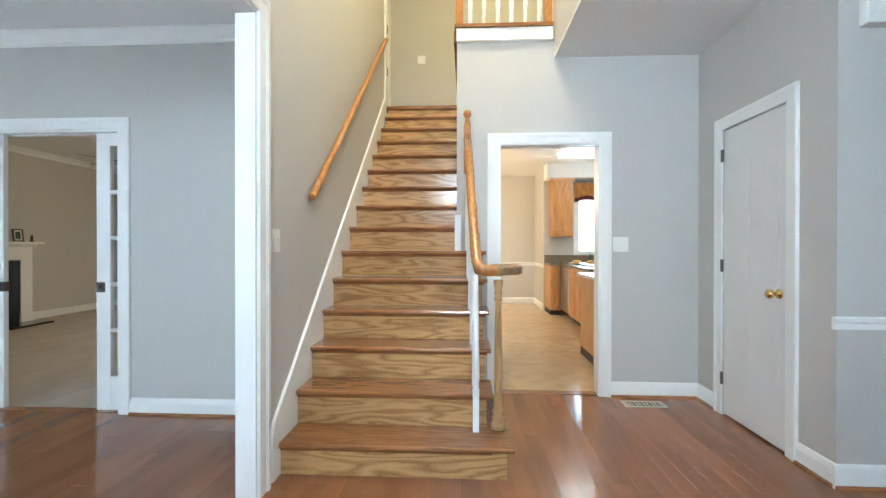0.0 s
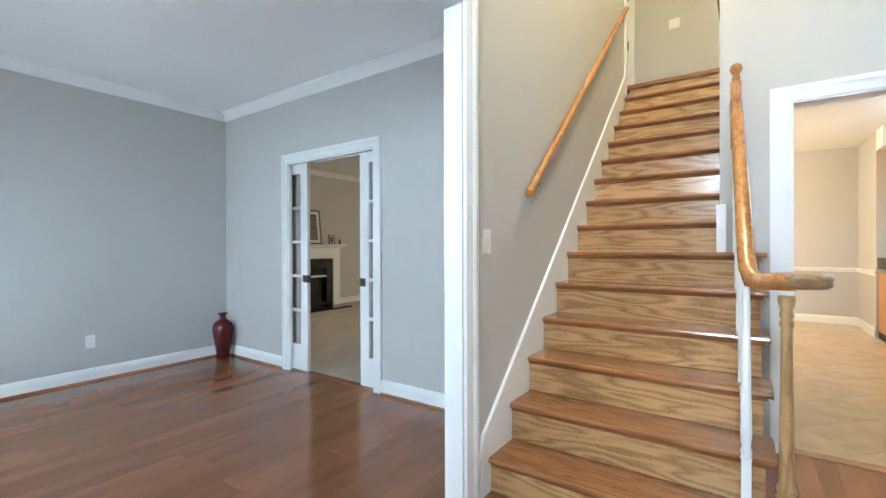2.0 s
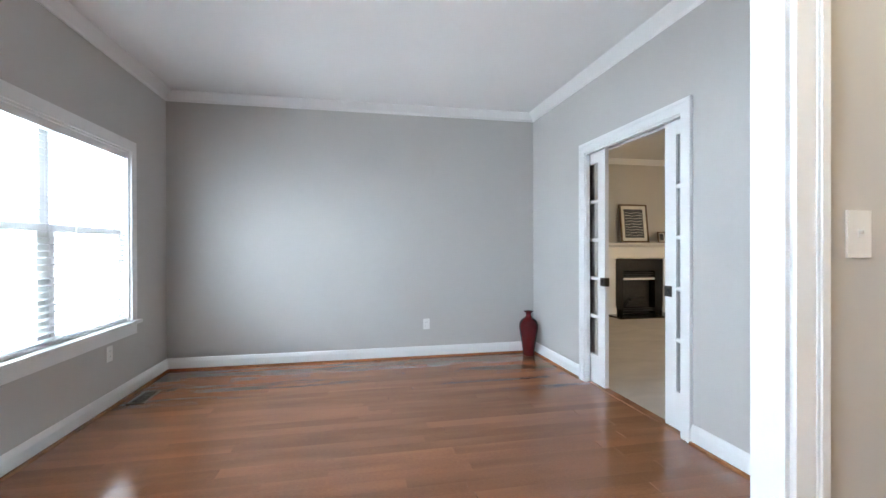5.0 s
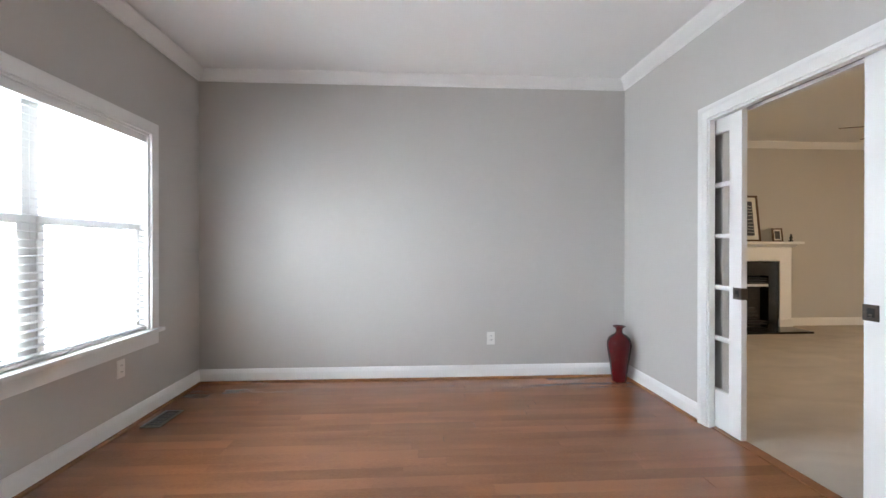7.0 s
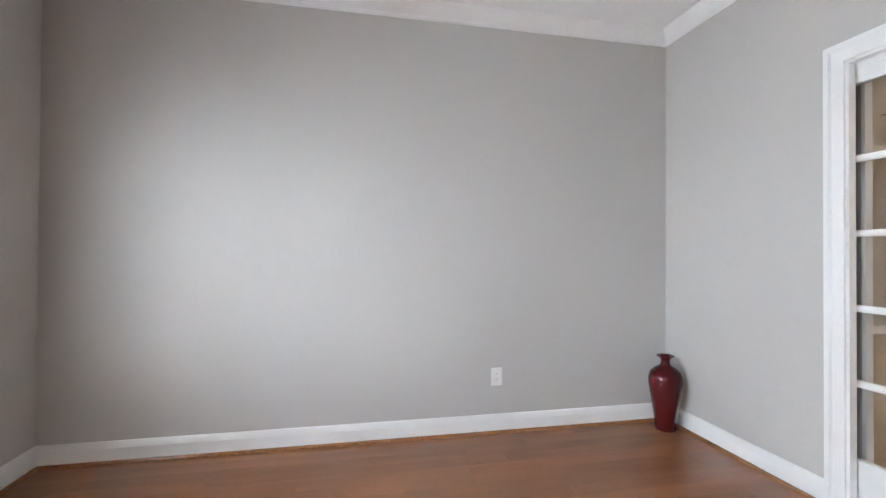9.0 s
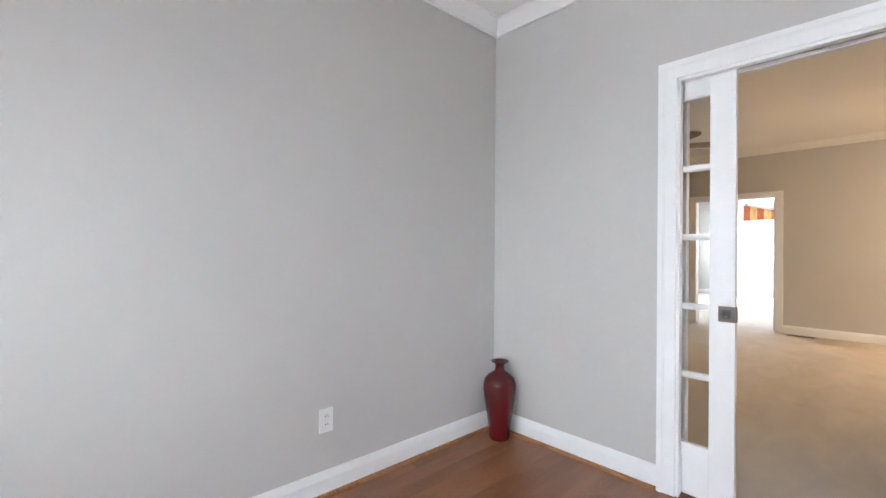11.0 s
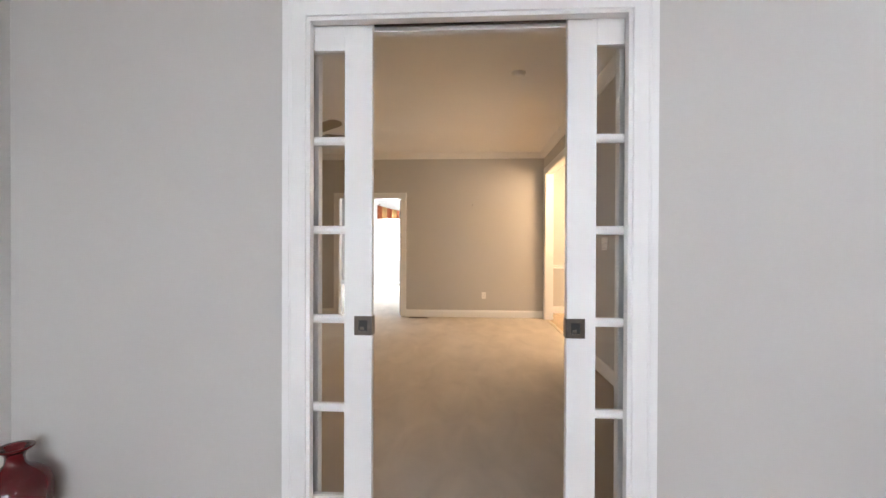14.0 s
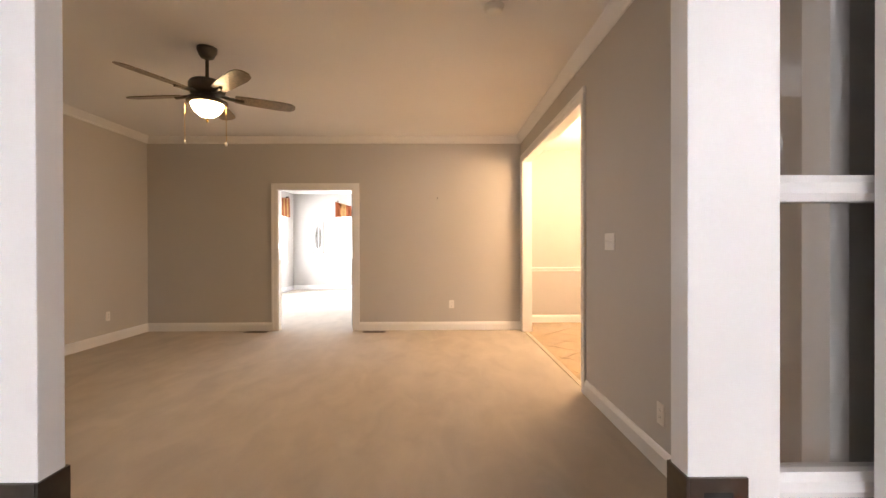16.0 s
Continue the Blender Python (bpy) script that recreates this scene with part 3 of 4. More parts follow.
# gallery balustrade at the upper floor
gallery = tagged(empty("gallery_railing", (0.5, 3.44, GAL)), "upper gallery railing with white balusters and oak posts", "balustrade")
child(boxes("fascia", [(0.136, 0.911, 3.405, 3.44, GAL - 0.10, GAL + 0.0)], TRIM), gallery)
child(boxes("cap", [(0.12, 0.915, 3.39, 3.50, GAL + 0.002, GAL + 0.032)], TREAD, bevel=0.004), gallery)
child(boxes("side_cap", [(0.112, 0.138, 3.502, 5.24, UP - 0.06, GAL + 0.03)], TREAD, bevel=0.003), gallery)
for x in (0.165, 0.885):
    child(boxes("post", [(x - 0.036, x + 0.024, 3.425, 3.485, GAL + 0.032, GAL + 0.98)], RAILW, bevel=0.004), gallery)
for i in range(6):
    x = 0.248 + i * 0.113
    child(lathe("baluster", [(0.018, 0), (0.018, 0.1), (0.014, 0.12), (0.020, 0.16), (0.015, 0.3), (0.012, 0.86)], TRIM, seg=12, place=(x, 3.455, GAL + 0.032)), gallery)
child(boxes("top_rail", [(0.16, 0.87, 3.425, 3.485, GAL + 0.89, GAL + 0.94)], RAILW, bevel=0.01), gallery)
tagged(boxes("trim_upper_door", [(-0.80, -0.765, 5.13, 5.22, UP, 5.0), (-1.18, -0.93, 6.395, 6.417, UP, 5.0)], TRIM), "white door casing at the top of the stairs", "door casing", kind="structure")
hinges = tagged(empty("upper_door_hinges", (-0.8, 5.22, 3.2)), "nickel hinges on the upstairs door casing", "hinge")
for z in (3.33, 3.86):
    child(boxes("hinge", [(-0.764, -0.756, 5.185, 5.215, z, z + 0.09)], NICKEL, bevel=0.002), hinges)

# ---- pocket doors ----


def pocket_door(x0, x1, pull_side):
    """Glazed pocket door leaf with five panes, half slid into the wall."""
    d = tagged(empty("pocket_door", ((x0 + x1) / 2, 2.935, 0)), "white five-pane glazed pocket door, half slid into its wall", "door", "pair of pocket doors")
    y0, y1, st = 2.917, 2.953, 0.105
    rows = [(x0, x0 + st, y0, y1, 0.008, 2.062), (x1 - st, x1, y0, y1, 0.008, 2.062), (x0 + st, x1 - st, y0, y1, 0.008, 0.255), (x0 + st, x1 - st, y0, y1, 1.946, 2.062)]
    child(boxes("frame", rows, TRIM, bevel=0.002), d)
    for z in (0.593, 0.931, 1.270, 1.608):
        prof = [(y0 + 0.001, z - 0.006), (y0 + 0.006, z - 0.015), (y1 - 0.006, z - 0.015), (y1 - 0.001, z - 0.006), (y1 - 0.001, z + 0.006), (y1 - 0.006, z + 0.015), (y0 + 0.006, z + 0.015), (y0 + 0.001, z + 0.006)]
        child(prism("muntin", prof, "x", x0 + st, x1 - st, TRIM), d)
    zs = [0.255, 0.593, 0.931, 1.270, 1.608, 1.946]
    for a, b in zip(zs, zs[1:]):
        pane = child(boxes("pane", [(x0 + st, x1 - st, 2.933, 2.937, a, b)], GLASS), d)
        pane.visible_shadow = False
    px = x1 - 0.052 if pull_side > 0 else x0
    q0, q1, edge = (px - 0.014, px + 0.052, x1) if pull_side > 0 else (x0, x0 + 0.066, x0)
    for yy0, yy1 in ((y0 - 0.004, y0 - 0.0005), (y1 + 0.0005, y1 + 0.004)):
        child(boxes("pull_plate", [(q0, q0 + 0.016, yy0, yy1, 0.873, 0.945), (q1 - 0.016, q1, yy0, yy1, 0.873, 0.945), (q0 + 0.016, q1 - 0.016, yy0, yy1, 0.873, 0.889), (q0 + 0.016, q1 - 0.016, yy0, yy1, 0.929, 0.945)], NICKEL), d)
        # flat dark plate; the shade of the hollow pull is its colour
        child(boxes("pull_recess", [(q0 + 0.016, q1 - 0.016, yy0 + 0.002 if yy0 < 2.93 else yy0, yy1 if yy0 < 2.93 else yy1 - 0.002, 0.889, 0.929)], SLOT), d)
        child(boxes("pull_tab", [(q0 + 0.022, q0 + 0.036, yy0 - 0.001, yy1 + 0.001, 0.893, 0.903)], NICKEL), d)
    t = sorted((edge, edge + 0.003 * pull_side))
    child(boxes("edge_plate", [(t[0], t[1], y0 - 0.003, y1 + 0.003, 0.873, 0.945)], NICKEL), d)
    return d


pocket_door(-3.836, -3.216, 1)
pocket_door(-2.492, -1.872, -1)

# ---- living room window ----
win = tagged(empty("window_1", (-3.05, S, 1.3)), "double-hung twin window with open white blinds", "window", kind="structure")
child(boxes("casing", [(-3.985, -3.905, S, S + 0.02, 0.610, 2.092), (-2.125, -1.992, S, S + 0.02, 0.610, 2.092), (-3.905, -2.125, S, S + 0.02, 2.007, 2.092)], TRIM, bevel=0.003), win)
child(boxes("sill", [(-4.015, -2.015, S - 0.10, S + 0.05, 0.580, 0.608)], TRIM, bevel=0.006), win)
child(boxes("apron", [(-3.985, -1.992, S, S + 0.018, 0.495, 0.580)], TRIM, bevel=0.003), win)
child(boxes("jamb", [(-3.905, -3.890, -1.12, S, 0.610, 2.007), (-2.140, -2.125, -1.12, S, 0.610, 2.007), (-3.890, -2.140, -1.12, S, 1.992, 2.007), (-3.065, -2.985, -1.10, S - 0.07, 0.610, 1.992)], TRIM), win)
for a, b in ((-3.890, -3.065), (-2.985, -2.140)):
    for z0, z1, y in ((1.315, 1.992, -1.085), (0.610, 1.355, -1.055)):
        child(boxes("sash", [(a, a + 0.04, y - 0.015, y + 0.015, z0, z1), (b - 0.04, b, y - 0.015, y + 0.015, z0, z1), (a + 0.04, b - 0.04, y - 0.015, y + 0.015, z0, z0 + 0.045), (a + 0.04, b - 0.04, y - 0.015, y + 0.015, z1 - 0.04, z1)], TRIM), win)
        child(boxes("pane", [(a + 0.04, b - 0.04, y - 0.002, y + 0.002, z0 + 0.045, z1 - 0.04)], GLASS), win).visible_shadow = False


def add_slat(bm, x0, x1, y0, y1, z):
    """A thin slat whose room edge hangs a little lower."""
    rows = [[bm.verts.new((x, *p)) for p in ((y0, z + 0.007), (y1, z), (y1, z + 0.003), (y0, z + 0.010))] for x in (x0, x1)]
    for q in range(4):
        bm.faces.new((rows[0][q], rows[0][(q + 1) % 4], rows[1][(q + 1) % 4], rows[1][q]))
    bm.faces.new(rows[0][::-1])
    bm.faces.new(rows[1])


def blind(name, a, b, y, z0, z1, parent):
    bm = bmesh.new()
    z = z0 + 0.03
    while z < z1 - 0.05:
        add_slat(bm, a + 0.006, b - 0.006, y - 0.015, y + 0.015, z)
        z += 0.042
    for x in [a + 0.12 + (b - a - 0.24) * i / max(1, round((b - a) / 0.5)) for i in range(max(1, round((b - a) / 0.5)) + 1)]:
        add_box(bm, x - 0.001, x + 0.001, y + 0.021, y + 0.0225, z0, z1)
        add_box(bm, x - 0.001, x + 0.001, y - 0.0225, y - 0.021, z0, z1)
    add_box(bm, a + 0.004, b - 0.004, y - 0.025, y + 0.025, z1 - 0.05, z1 - 0.002)
    add_box(bm, a + 0.006, b - 0.006, y - 0.022, y + 0.022, z0 + 0.003, z0 + 0.02)
    return child(finish(name, bm, BLIND), parent)


blind("blind", -3.890, -2.140, S - 0.035, 0.610, 1.992, win)
for x, z in ((-3.20, 1.10), (-3.22, 1.04), (-3.85, 1.12)):
    child(lathe("cord_tassel", [(0.003, 0.03), (0.004, 0.02), (0.010, 0.0)], PLATE, seg=10, place=(x, S + 0.004, z)), win)
    child(boxes("cord", [(x - 0.0012, x + 0.0012, S + 0.003, S + 0.005, z + 0.03, 2.0)], PLATE), win)

# ---- front door with fanlight (behind the viewer) ----
fd = tagged(empty("front_door", (0.29, -1.050, 0)), "white panelled front door, closed, under a fanlight", "door")
child(boxes("leaf", [(-0.165, 0.745, -1.080, -1.035, 0.01, 2.035)], DOORW, bevel=0.003), fd)
for x0, x1 in ((-0.06, 0.25), (0.33, 0.64)):
    for z0, z1 in ((0.2, 0.8), (0.95, 1.85)):
        child(boxes("panel", [(x0, x1, -1.035, -1.027, z0, z1)], DOORW, bevel=0.003), fd)
child(lathe("knob", [(0.025, 0), (0.012, 0.02), (0.028, 0.05), (0.02, 0.07)], BRASS, seg=16, place=(0.68, -1.020, 0.95)), fd)
fan_w = tagged(empty("fanlight_window", (0.30, -1.050, 2.2)), "arched fanlight with radiating white bars", "window", kind="structure")
arc = [(0.30 + 0.50 * math.cos(math.pi * i / 16), 2.20 + 0.50 * math.sin(math.pi * i / 16)) for i in range(17)]
for half, corner in ((arc[:9], (0.85, 2.75)), (arc[8:], (-0.25, 2.75))):
    end = (0.85, 2.20) if corner[0] > 0.3 else (-0.25, 2.20)
    outline = [end, *half, (0.30, 2.75), corner] if corner[0] > 0.3 else [*half, end, corner, (0.30, 2.75)]
    child(prism("spandrel", outline, "y", -1.030, -0.990, TRIM), fan_w)
for i in (3, 6, 10, 13):
    c = arc[i]
    child(sweep("bar", [(0.30, -1.030, 2.2), (c[0], -1.030, c[1])], 0.012, TRIM), fan_w)
child(boxes("sill_bar", [(-0.25, 0.85, -1.060, -0.98, 2.17, 2.20)], TRIM), fan_w)
sl_w = tagged(empty("sidelight_window", (1.15, -1.050, 1.1)), "tall sidelight window with white blinds", "window", kind="structure")
child(boxes("frame", [(0.92, 1.0, S, S + 0.02, 0.17, 2.13), (1.3, 1.38, S, S + 0.02, 0.17, 2.13), (1.0, 1.3, S, S + 0.02, 2.05, 2.13), (1.0, 1.3, S, S + 0.02, 0.17, 0.25)], TRIM), sl_w)
blind("blind", 1.0, 1.3, S - 0.04, 0.25, 2.05, sl_w)

# ---- closet door ----
cd = tagged(empty("closet_door", (2.09, 2.795, 0)), "white panelled closet door, closed, with brass knob", "door")
child(boxes("leaf", [(2.074, 2.109, 2.488, 3.102, 0.012, 2.042)], DOORW, bevel=0.002), cd)


def panel(y0, y1, z0, z1, arch=0.0):
    ring = [(y0, z0), (y1, z0), (y1, z1)]
    ring += [(y1 + (y0 - y1) * i / 8, z1 + arch * math.sin(math.pi * i / 8)) for i in range(1, 8)]
    ring += [(y0, z1)]
    child(prism("panel", ring, "x", 2.0715, 2.0745, DOORW, bevel=0.0012), cd)


for y0, y1 in ((2.56, 2.76), (2.83, 3.03)):
    panel(y0, y1, 0.20, 0.78)
    panel(y0, y1, 0.92, 1.80, 0.06)
knob = child(lathe("knob", [(0.03, 0), (0.03, 0.006), (0.011, 0.01), (0.011, 0.035), (0.026, 0.045), (0.029, 0.058), (0.022, 0.072), (0.004, 0.076)], BRASS, seg=20), cd)
knob.matrix_basis = cd.matrix_basis.inverted() @ pose(2.073, 2.55, 0.93, 0, -90, 0)
knob.matrix_parent_inverse = Matrix.Identity(4)
for z in (0.22, 1.03, 1.82):
    child(boxes("hinge", [(2.052, 2.068, 3.096, 3.112, z, z + 0.09)], NICKEL, bevel=0.003), cd)

# ---- small wall fixtures ----


def plate(name, axis, face, side, a, z, w, h, kind, label):
    """Cover plate with toggles or sockets on a wall face."""
    ob = tagged(empty(name, (0, 0, 0)), label, name.replace("_", " "))
    ob.location = (face, a, z) if axis == "x" else (a, face, z)

    def pb(part, u0, u1, z0, z1, d0, d1, m, bev=0.0):
        t = sorted((face + side * d0, face + side * d1))
        r = (*t, a + u0, a + u1, z + z0, z + z1) if axis == "x" else (a + u0, a + u1, *t, z + z0, z + z1)
        child(boxes(part, [r], m, bevel=bev), ob)
    pb("cover", -w / 2, w / 2, -h / 2, h / 2, 0.0, 0.006, PLATE, 0.002)
    if kind == "outlet":
        for dz in (-0.02, 0.02):
            pb("socket", -0.015, 0.015, dz - 0.013, dz + 0.013, 0.006, 0.008, PLATE, 0.0008)
            # raised dark strips colour in the shade of the socket holes
            for du in (-0.006, 0.006):
                pb("slot", du - 0.0012, du + 0.0012, dz - 0.004, dz + 0.006, 0.008, 0.0084, SLOT)
    else:
        for i in range(kind):
            c = (i - (kind - 1) / 2) * 0.046
            pb("toggle_frame", c - 0.006, c + 0.006, -0.013, 0.013, 0.006, 0.0075, PLATE)
            pb("toggle", c - 0.004, c + 0.004, 0.0, 0.010, 0.0075, 0.017, PLATE, 0.001)
    return ob


plate("power_outlet", "x", -4.61, 1, 1.61, 0.365, 0.072, 0.116, "outlet", "white duplex power outlet on the grey wall")
plate("power_outlet", "y", S, 1, -3.60, 0.41, 0.072, 0.116, "outlet", "white duplex power outlet under the window")
plate("power_outlet", "y", 8.71, -1, -2.58, 0.376, 0.072, 0.116, "outlet", "white duplex power outlet on the wall")
plate("power_outlet", "x", -1.57, -1, 4.75, 0.30, 0.072, 0.116, "outlet", "beige power outlet above the baseboard")
plate("power_outlet", "x", -6.97, 1, 7.95, 0.34, 0.072, 0.116, "outlet", "white power outlet on the wall")
plate("light_switch", "x", -0.785, 1, 2.115, 1.24, 0.078, 0.122, 1, "white single light switch beside the stairs")
plate("light_switch", "y", 3.44, -1, 1.46, 1.23, 0.122, 0.118, 2, "white double light switch beside the kitchen opening")
plate("light_switch", "y", 6.42, -1, -0.46, 4.05, 0.12, 0.118, 2, "white double light switch at the top of the stairs")
plate("light_switch", "x", -1.57, -1, 5.44, 1.24, 0.165, 0.118, 3, "white triple light switch beside the wide opening")
chime = tagged(empty("door_chime", (2.28, 2.12, 2.38)), "white plastic door chime box high on the wall", "door chime")
child(boxes("cover", [(2.165, 2.40, 2.095, 2.15, 2.30, 2.46)], PLATE, bevel=0.012), chime)
child(boxes("grille", [(2.19, 2.375, 2.092, 2.095, 2.32 + 0.02 * i, 2.328 + 0.02 * i) for i in range(6)], PLATE), chime)
tagged(sweep("picture_nail", [(-2.78, 8.71, 1.91), (-2.78, 8.685, 1.915), (-2.78, 8.682, 1.93)], 0.004, SLOT), "small dark picture hook in the wall", "hook")


def vent(cx, cy, w, d, z=0.001, label="brown metal floor register", m=VENTD):
    v = tagged(empty("floor_vent", (cx, cy, z)), label, "vent", "floor vents")
    child(boxes("frame", [(cx - w / 2, cx + w / 2, cy - d / 2, cy - d / 2 + 0.018, z, z + 0.006), (cx - w / 2, cx + w / 2, cy + d / 2 - 0.018, cy + d / 2, z, z + 0.006),
                          (cx - w / 2, cx - w / 2 + 0.02, cy - d / 2 + 0.018, cy + d / 2 - 0.018, z, z + 0.006), (cx + w / 2 - 0.02, cx + w / 2, cy - d / 2 + 0.018, cy + d / 2 - 0.018, z, z + 0.006)], m), v)
    # no duct below: a near-black sheet stands in for its shade
    child(boxes("shaft", [(cx - w / 2 + 0.02, cx + w / 2 - 0.02, cy - d / 2 + 0.018, cy + d / 2 - 0.018, z, z + 0.001)], SLOT), v)
    bm = bmesh.new()
    n = 9
    for i in range(n):
        u = cx - w / 2 + 0.02 + (w - 0.04) * (i + 0.5) / n
        add_box(bm, u - 0.004, u + 0.004, cy - d / 2 + 0.018, cy + d / 2 - 0.018, z + 0.001, z + 0.005)
        if i % 2:
            add_box(bm, u - 0.016, u - 0.004, cy - 0.012, cy - 0.004, z + 0.001, z + 0.005)
        else:
            add_box(bm, u + 0.004, u + 0.016, cy + 0.004, cy + 0.012, z + 0.001, z + 0.005)
    child(finish("lattice", bm, m), v)


vent(-3.80, -0.83, 0.30, 0.13)
vent(1.58, 3.27, 0.31, 0.13, 0.001, "beige metal floor register with dark lattice", VENTM)
vent(-3.69, 8.60, 0.32, 0.10, -0.003)
vent(-5.38, 8.62, 0.32, 0.10, -0.003)

# ---- vase ----
VX, VY = -4.455, 2.745
vase = [(0.062, 0), (0.065, 0.012), (0.068, 0.06), (0.082, 0.16), (0.097, 0.25), (0.105, 0.31), (0.104, 0.35), (0.092, 0.385), (0.065, 0.41), (0.038, 0.425), (0.029, 0.44), (0.028, 0.462), (0.036, 0.478), (0.054, 0.488), (0.056, 0.493), (0.05, 0.495), (0.03, 0.485), (0.022, 0.46), (0.022, 0.30)]
tagged(lathe("floor_vase", vase, VASEM, seg=48, place=(VX, VY, 0.0)), "tall glossy deep red ceramic floor vase in the corner", "vase")

# ---- family room ----
fp = tagged(empty("fireplace", (-6.97, 5.82, 0)), "white mantel fireplace with black surround and firebox", "fireplace")
FX = -6.78
child(boxes("hearth", [(FX, -6.37, 5.18, 6.46, -0.004, 0.025)], BLACK, bevel=0.004), fp)
child(boxes("surround", [(-6.97, FX, 5.34, 5.50, 0, 0.99), (-6.97, FX, 6.14, 6.30, 0, 0.99), (-6.97, FX, 5.50, 6.14, 0.78, 0.99)], BLACK), fp)
child(boxes("firebox", [(-6.97, -6.94, 5.50, 6.14, 0, 0.78)], FIREBOX), fp)
for z in (0.66, 0.695, 0.73, 0.05, 0.085):
    child(boxes("louvre", [(-6.91, -6.795, 5.50, 6.14, z, z + 0.015)], FIREBOX), fp)
child(boxes("metal_band", [(-6.8, -6.785, 5.50, 6.14, 0.62, 0.655)], STEEL), fp)
for i in range(3):
    child(sweep("log", [(-6.88 + 0.02 * i, 5.61 + 0.03 * i, 0.16 + 0.05 * i), (-6.85, 6.01 - 0.02 * i, 0.17 + 0.05 * i)], 0.035, FIREBOX), fp)
for y in (5.25, 6.39):
    child(boxes("leg", [(-6.97, FX + 0.02, y - 0.09, y + 0.09, 0.14, 1.0), (-6.97, FX + 0.035, y - 0.1, y + 0.1, 0, 0.14)], TRIM, bevel=0.004), fp)
child(boxes("frieze", [(-6.97, FX + 0.02, 5.16, 6.48, 1.0, 1.20)], TRIM, bevel=0.004), fp)
child(prism("bed_mould", [(-6.97, 1.20), (FX + 0.03, 1.20), (FX + 0.06, 1.235), (FX + 0.09, 1.25), (-6.97, 1.25)], "y", 5.11, 6.53, TRIM), fp)
child(boxes("shelf", [(-6.97, FX + 0.13, 5.06, 6.58, 1.25, 1.285)], TRIM, bevel=0.005), fp)

pic = tagged(empty("mantel_picture", (-6.83, 5.78, 1.285)), "framed dark wave print leaning on the mantel", "picture")


def leaning_picture(root, w, h, fw, art):
    parts = [boxes("frame", [(-0.01, 0.012, -w / 2, -w / 2 + fw, 0, h), (-0.01, 0.012, w / 2 - fw, w / 2, 0, h), (-0.01, 0.012, -w / 2 + fw, w / 2 - fw, 0, fw), (-0.01, 0.012, -w / 2 + fw, w / 2 - fw, h - fw, h)], DARKWOOD, bevel=0.002)]
    parts.append(boxes("mount", [(-0.008, 0.002, -w / 2 + fw, w / 2 - fw, fw, h - fw)], MATB))
    g = fw + 0.06 if w > 0.3 else fw + 0.02
    parts.append(boxes("print", [(0.002, 0.004, -w / 2 + g, w / 2 - g, g, h - g)], PRINT))
    if art:
        bm = bmesh.new()
        for i in range(9):
            z = g + 0.04 + i * (h - 2 * g - 0.06) / 9
            for j in range(8):
                u0 = -w / 2 + g + 0.01 + j * (w - 2 * g - 0.02) / 8
                dz = 0.008 * math.sin(j * 1.3 + i)
                add_box(bm, 0.004, 0.0046, u0, u0 + (w - 2 * g - 0.02) / 8, z + dz, z + dz + 0.007)
        parts.append(tagged(finish("wave_line", bm, MATB), kind="stuff"))
    for p in parts:
        p.parent = root
    root.matrix_basis = root.matrix_basis @ pose(0, 0, 0, 0, -7, 0)


leaning_picture(pic, 0.56, 0.70, 0.03, True)
frame_small = tagged(empty("photo_frame", (-6.8, 6.30, 1.285)), "small dark photo frame standing on the mantel", "picture frame")
leaning_picture(frame_small, 0.16, 0.20, 0.02, False)
tagged(lathe("mantel_figurine", [(0.03, 0), (0.03, 0.01), (0.012, 0.03), (0.022, 0.06), (0.01, 0.085), (0.016, 0.1), (0.004, 0.115)], SLOT, seg=14, place=(-6.75, 6.46, 1.285)), "small dark ornament at the mantel end", "ornament")

cf = tagged(empty("ceiling_fan", (-4.616, 5.91, HF)), "bronze five-blade ceiling fan with lit frosted bowl", "ceiling fan")
FXc, FYc, DROP = -4.616, 5.91, -0.05
child(lathe("canopy", [(0.03, -0.085), (0.05, -0.075), (0.072, -0.03), (0.075, 0)], BRONZE, place=(FXc, FYc, HF)), cf)
child(lathe("downrod", [(0.013, 0), (0.013, 0.18)], BRONZE, seg=12, place=(FXc, FYc, 2.58 + DROP)), cf)
child(lathe("motor", [(0.08, 0), (0.125, 0.01), (0.135, 0.04), (0.135, 0.085), (0.12, 0.105), (0.04, 0.12)], BRONZE, place=(FXc, FYc, 2.475 + DROP)), cf)
child(lathe("light_kit", [(0.12, 0), (0.15, 0.008), (0.15, 0.025), (0.07, 0.05), (0.06, 0.075)], BRONZE, place=(FXc, FYc, 2.40 + DROP)), cf)
child(lathe("bowl", [(0.01, -0.100), (0.055, -0.090), (0.092, -0.062), (0.115, -0.02), (0.120, 0.0)], BOWL, place=(FXc, FYc, 2.40 + DROP)), cf)
child(lathe("finial", [(0.004, -0.145), (0.012, -0.13), (0.008, -0.115), (0.014, -0.105)], BRASS, seg=12, place=(FXc, FYc, 2.40 + DROP)), cf)
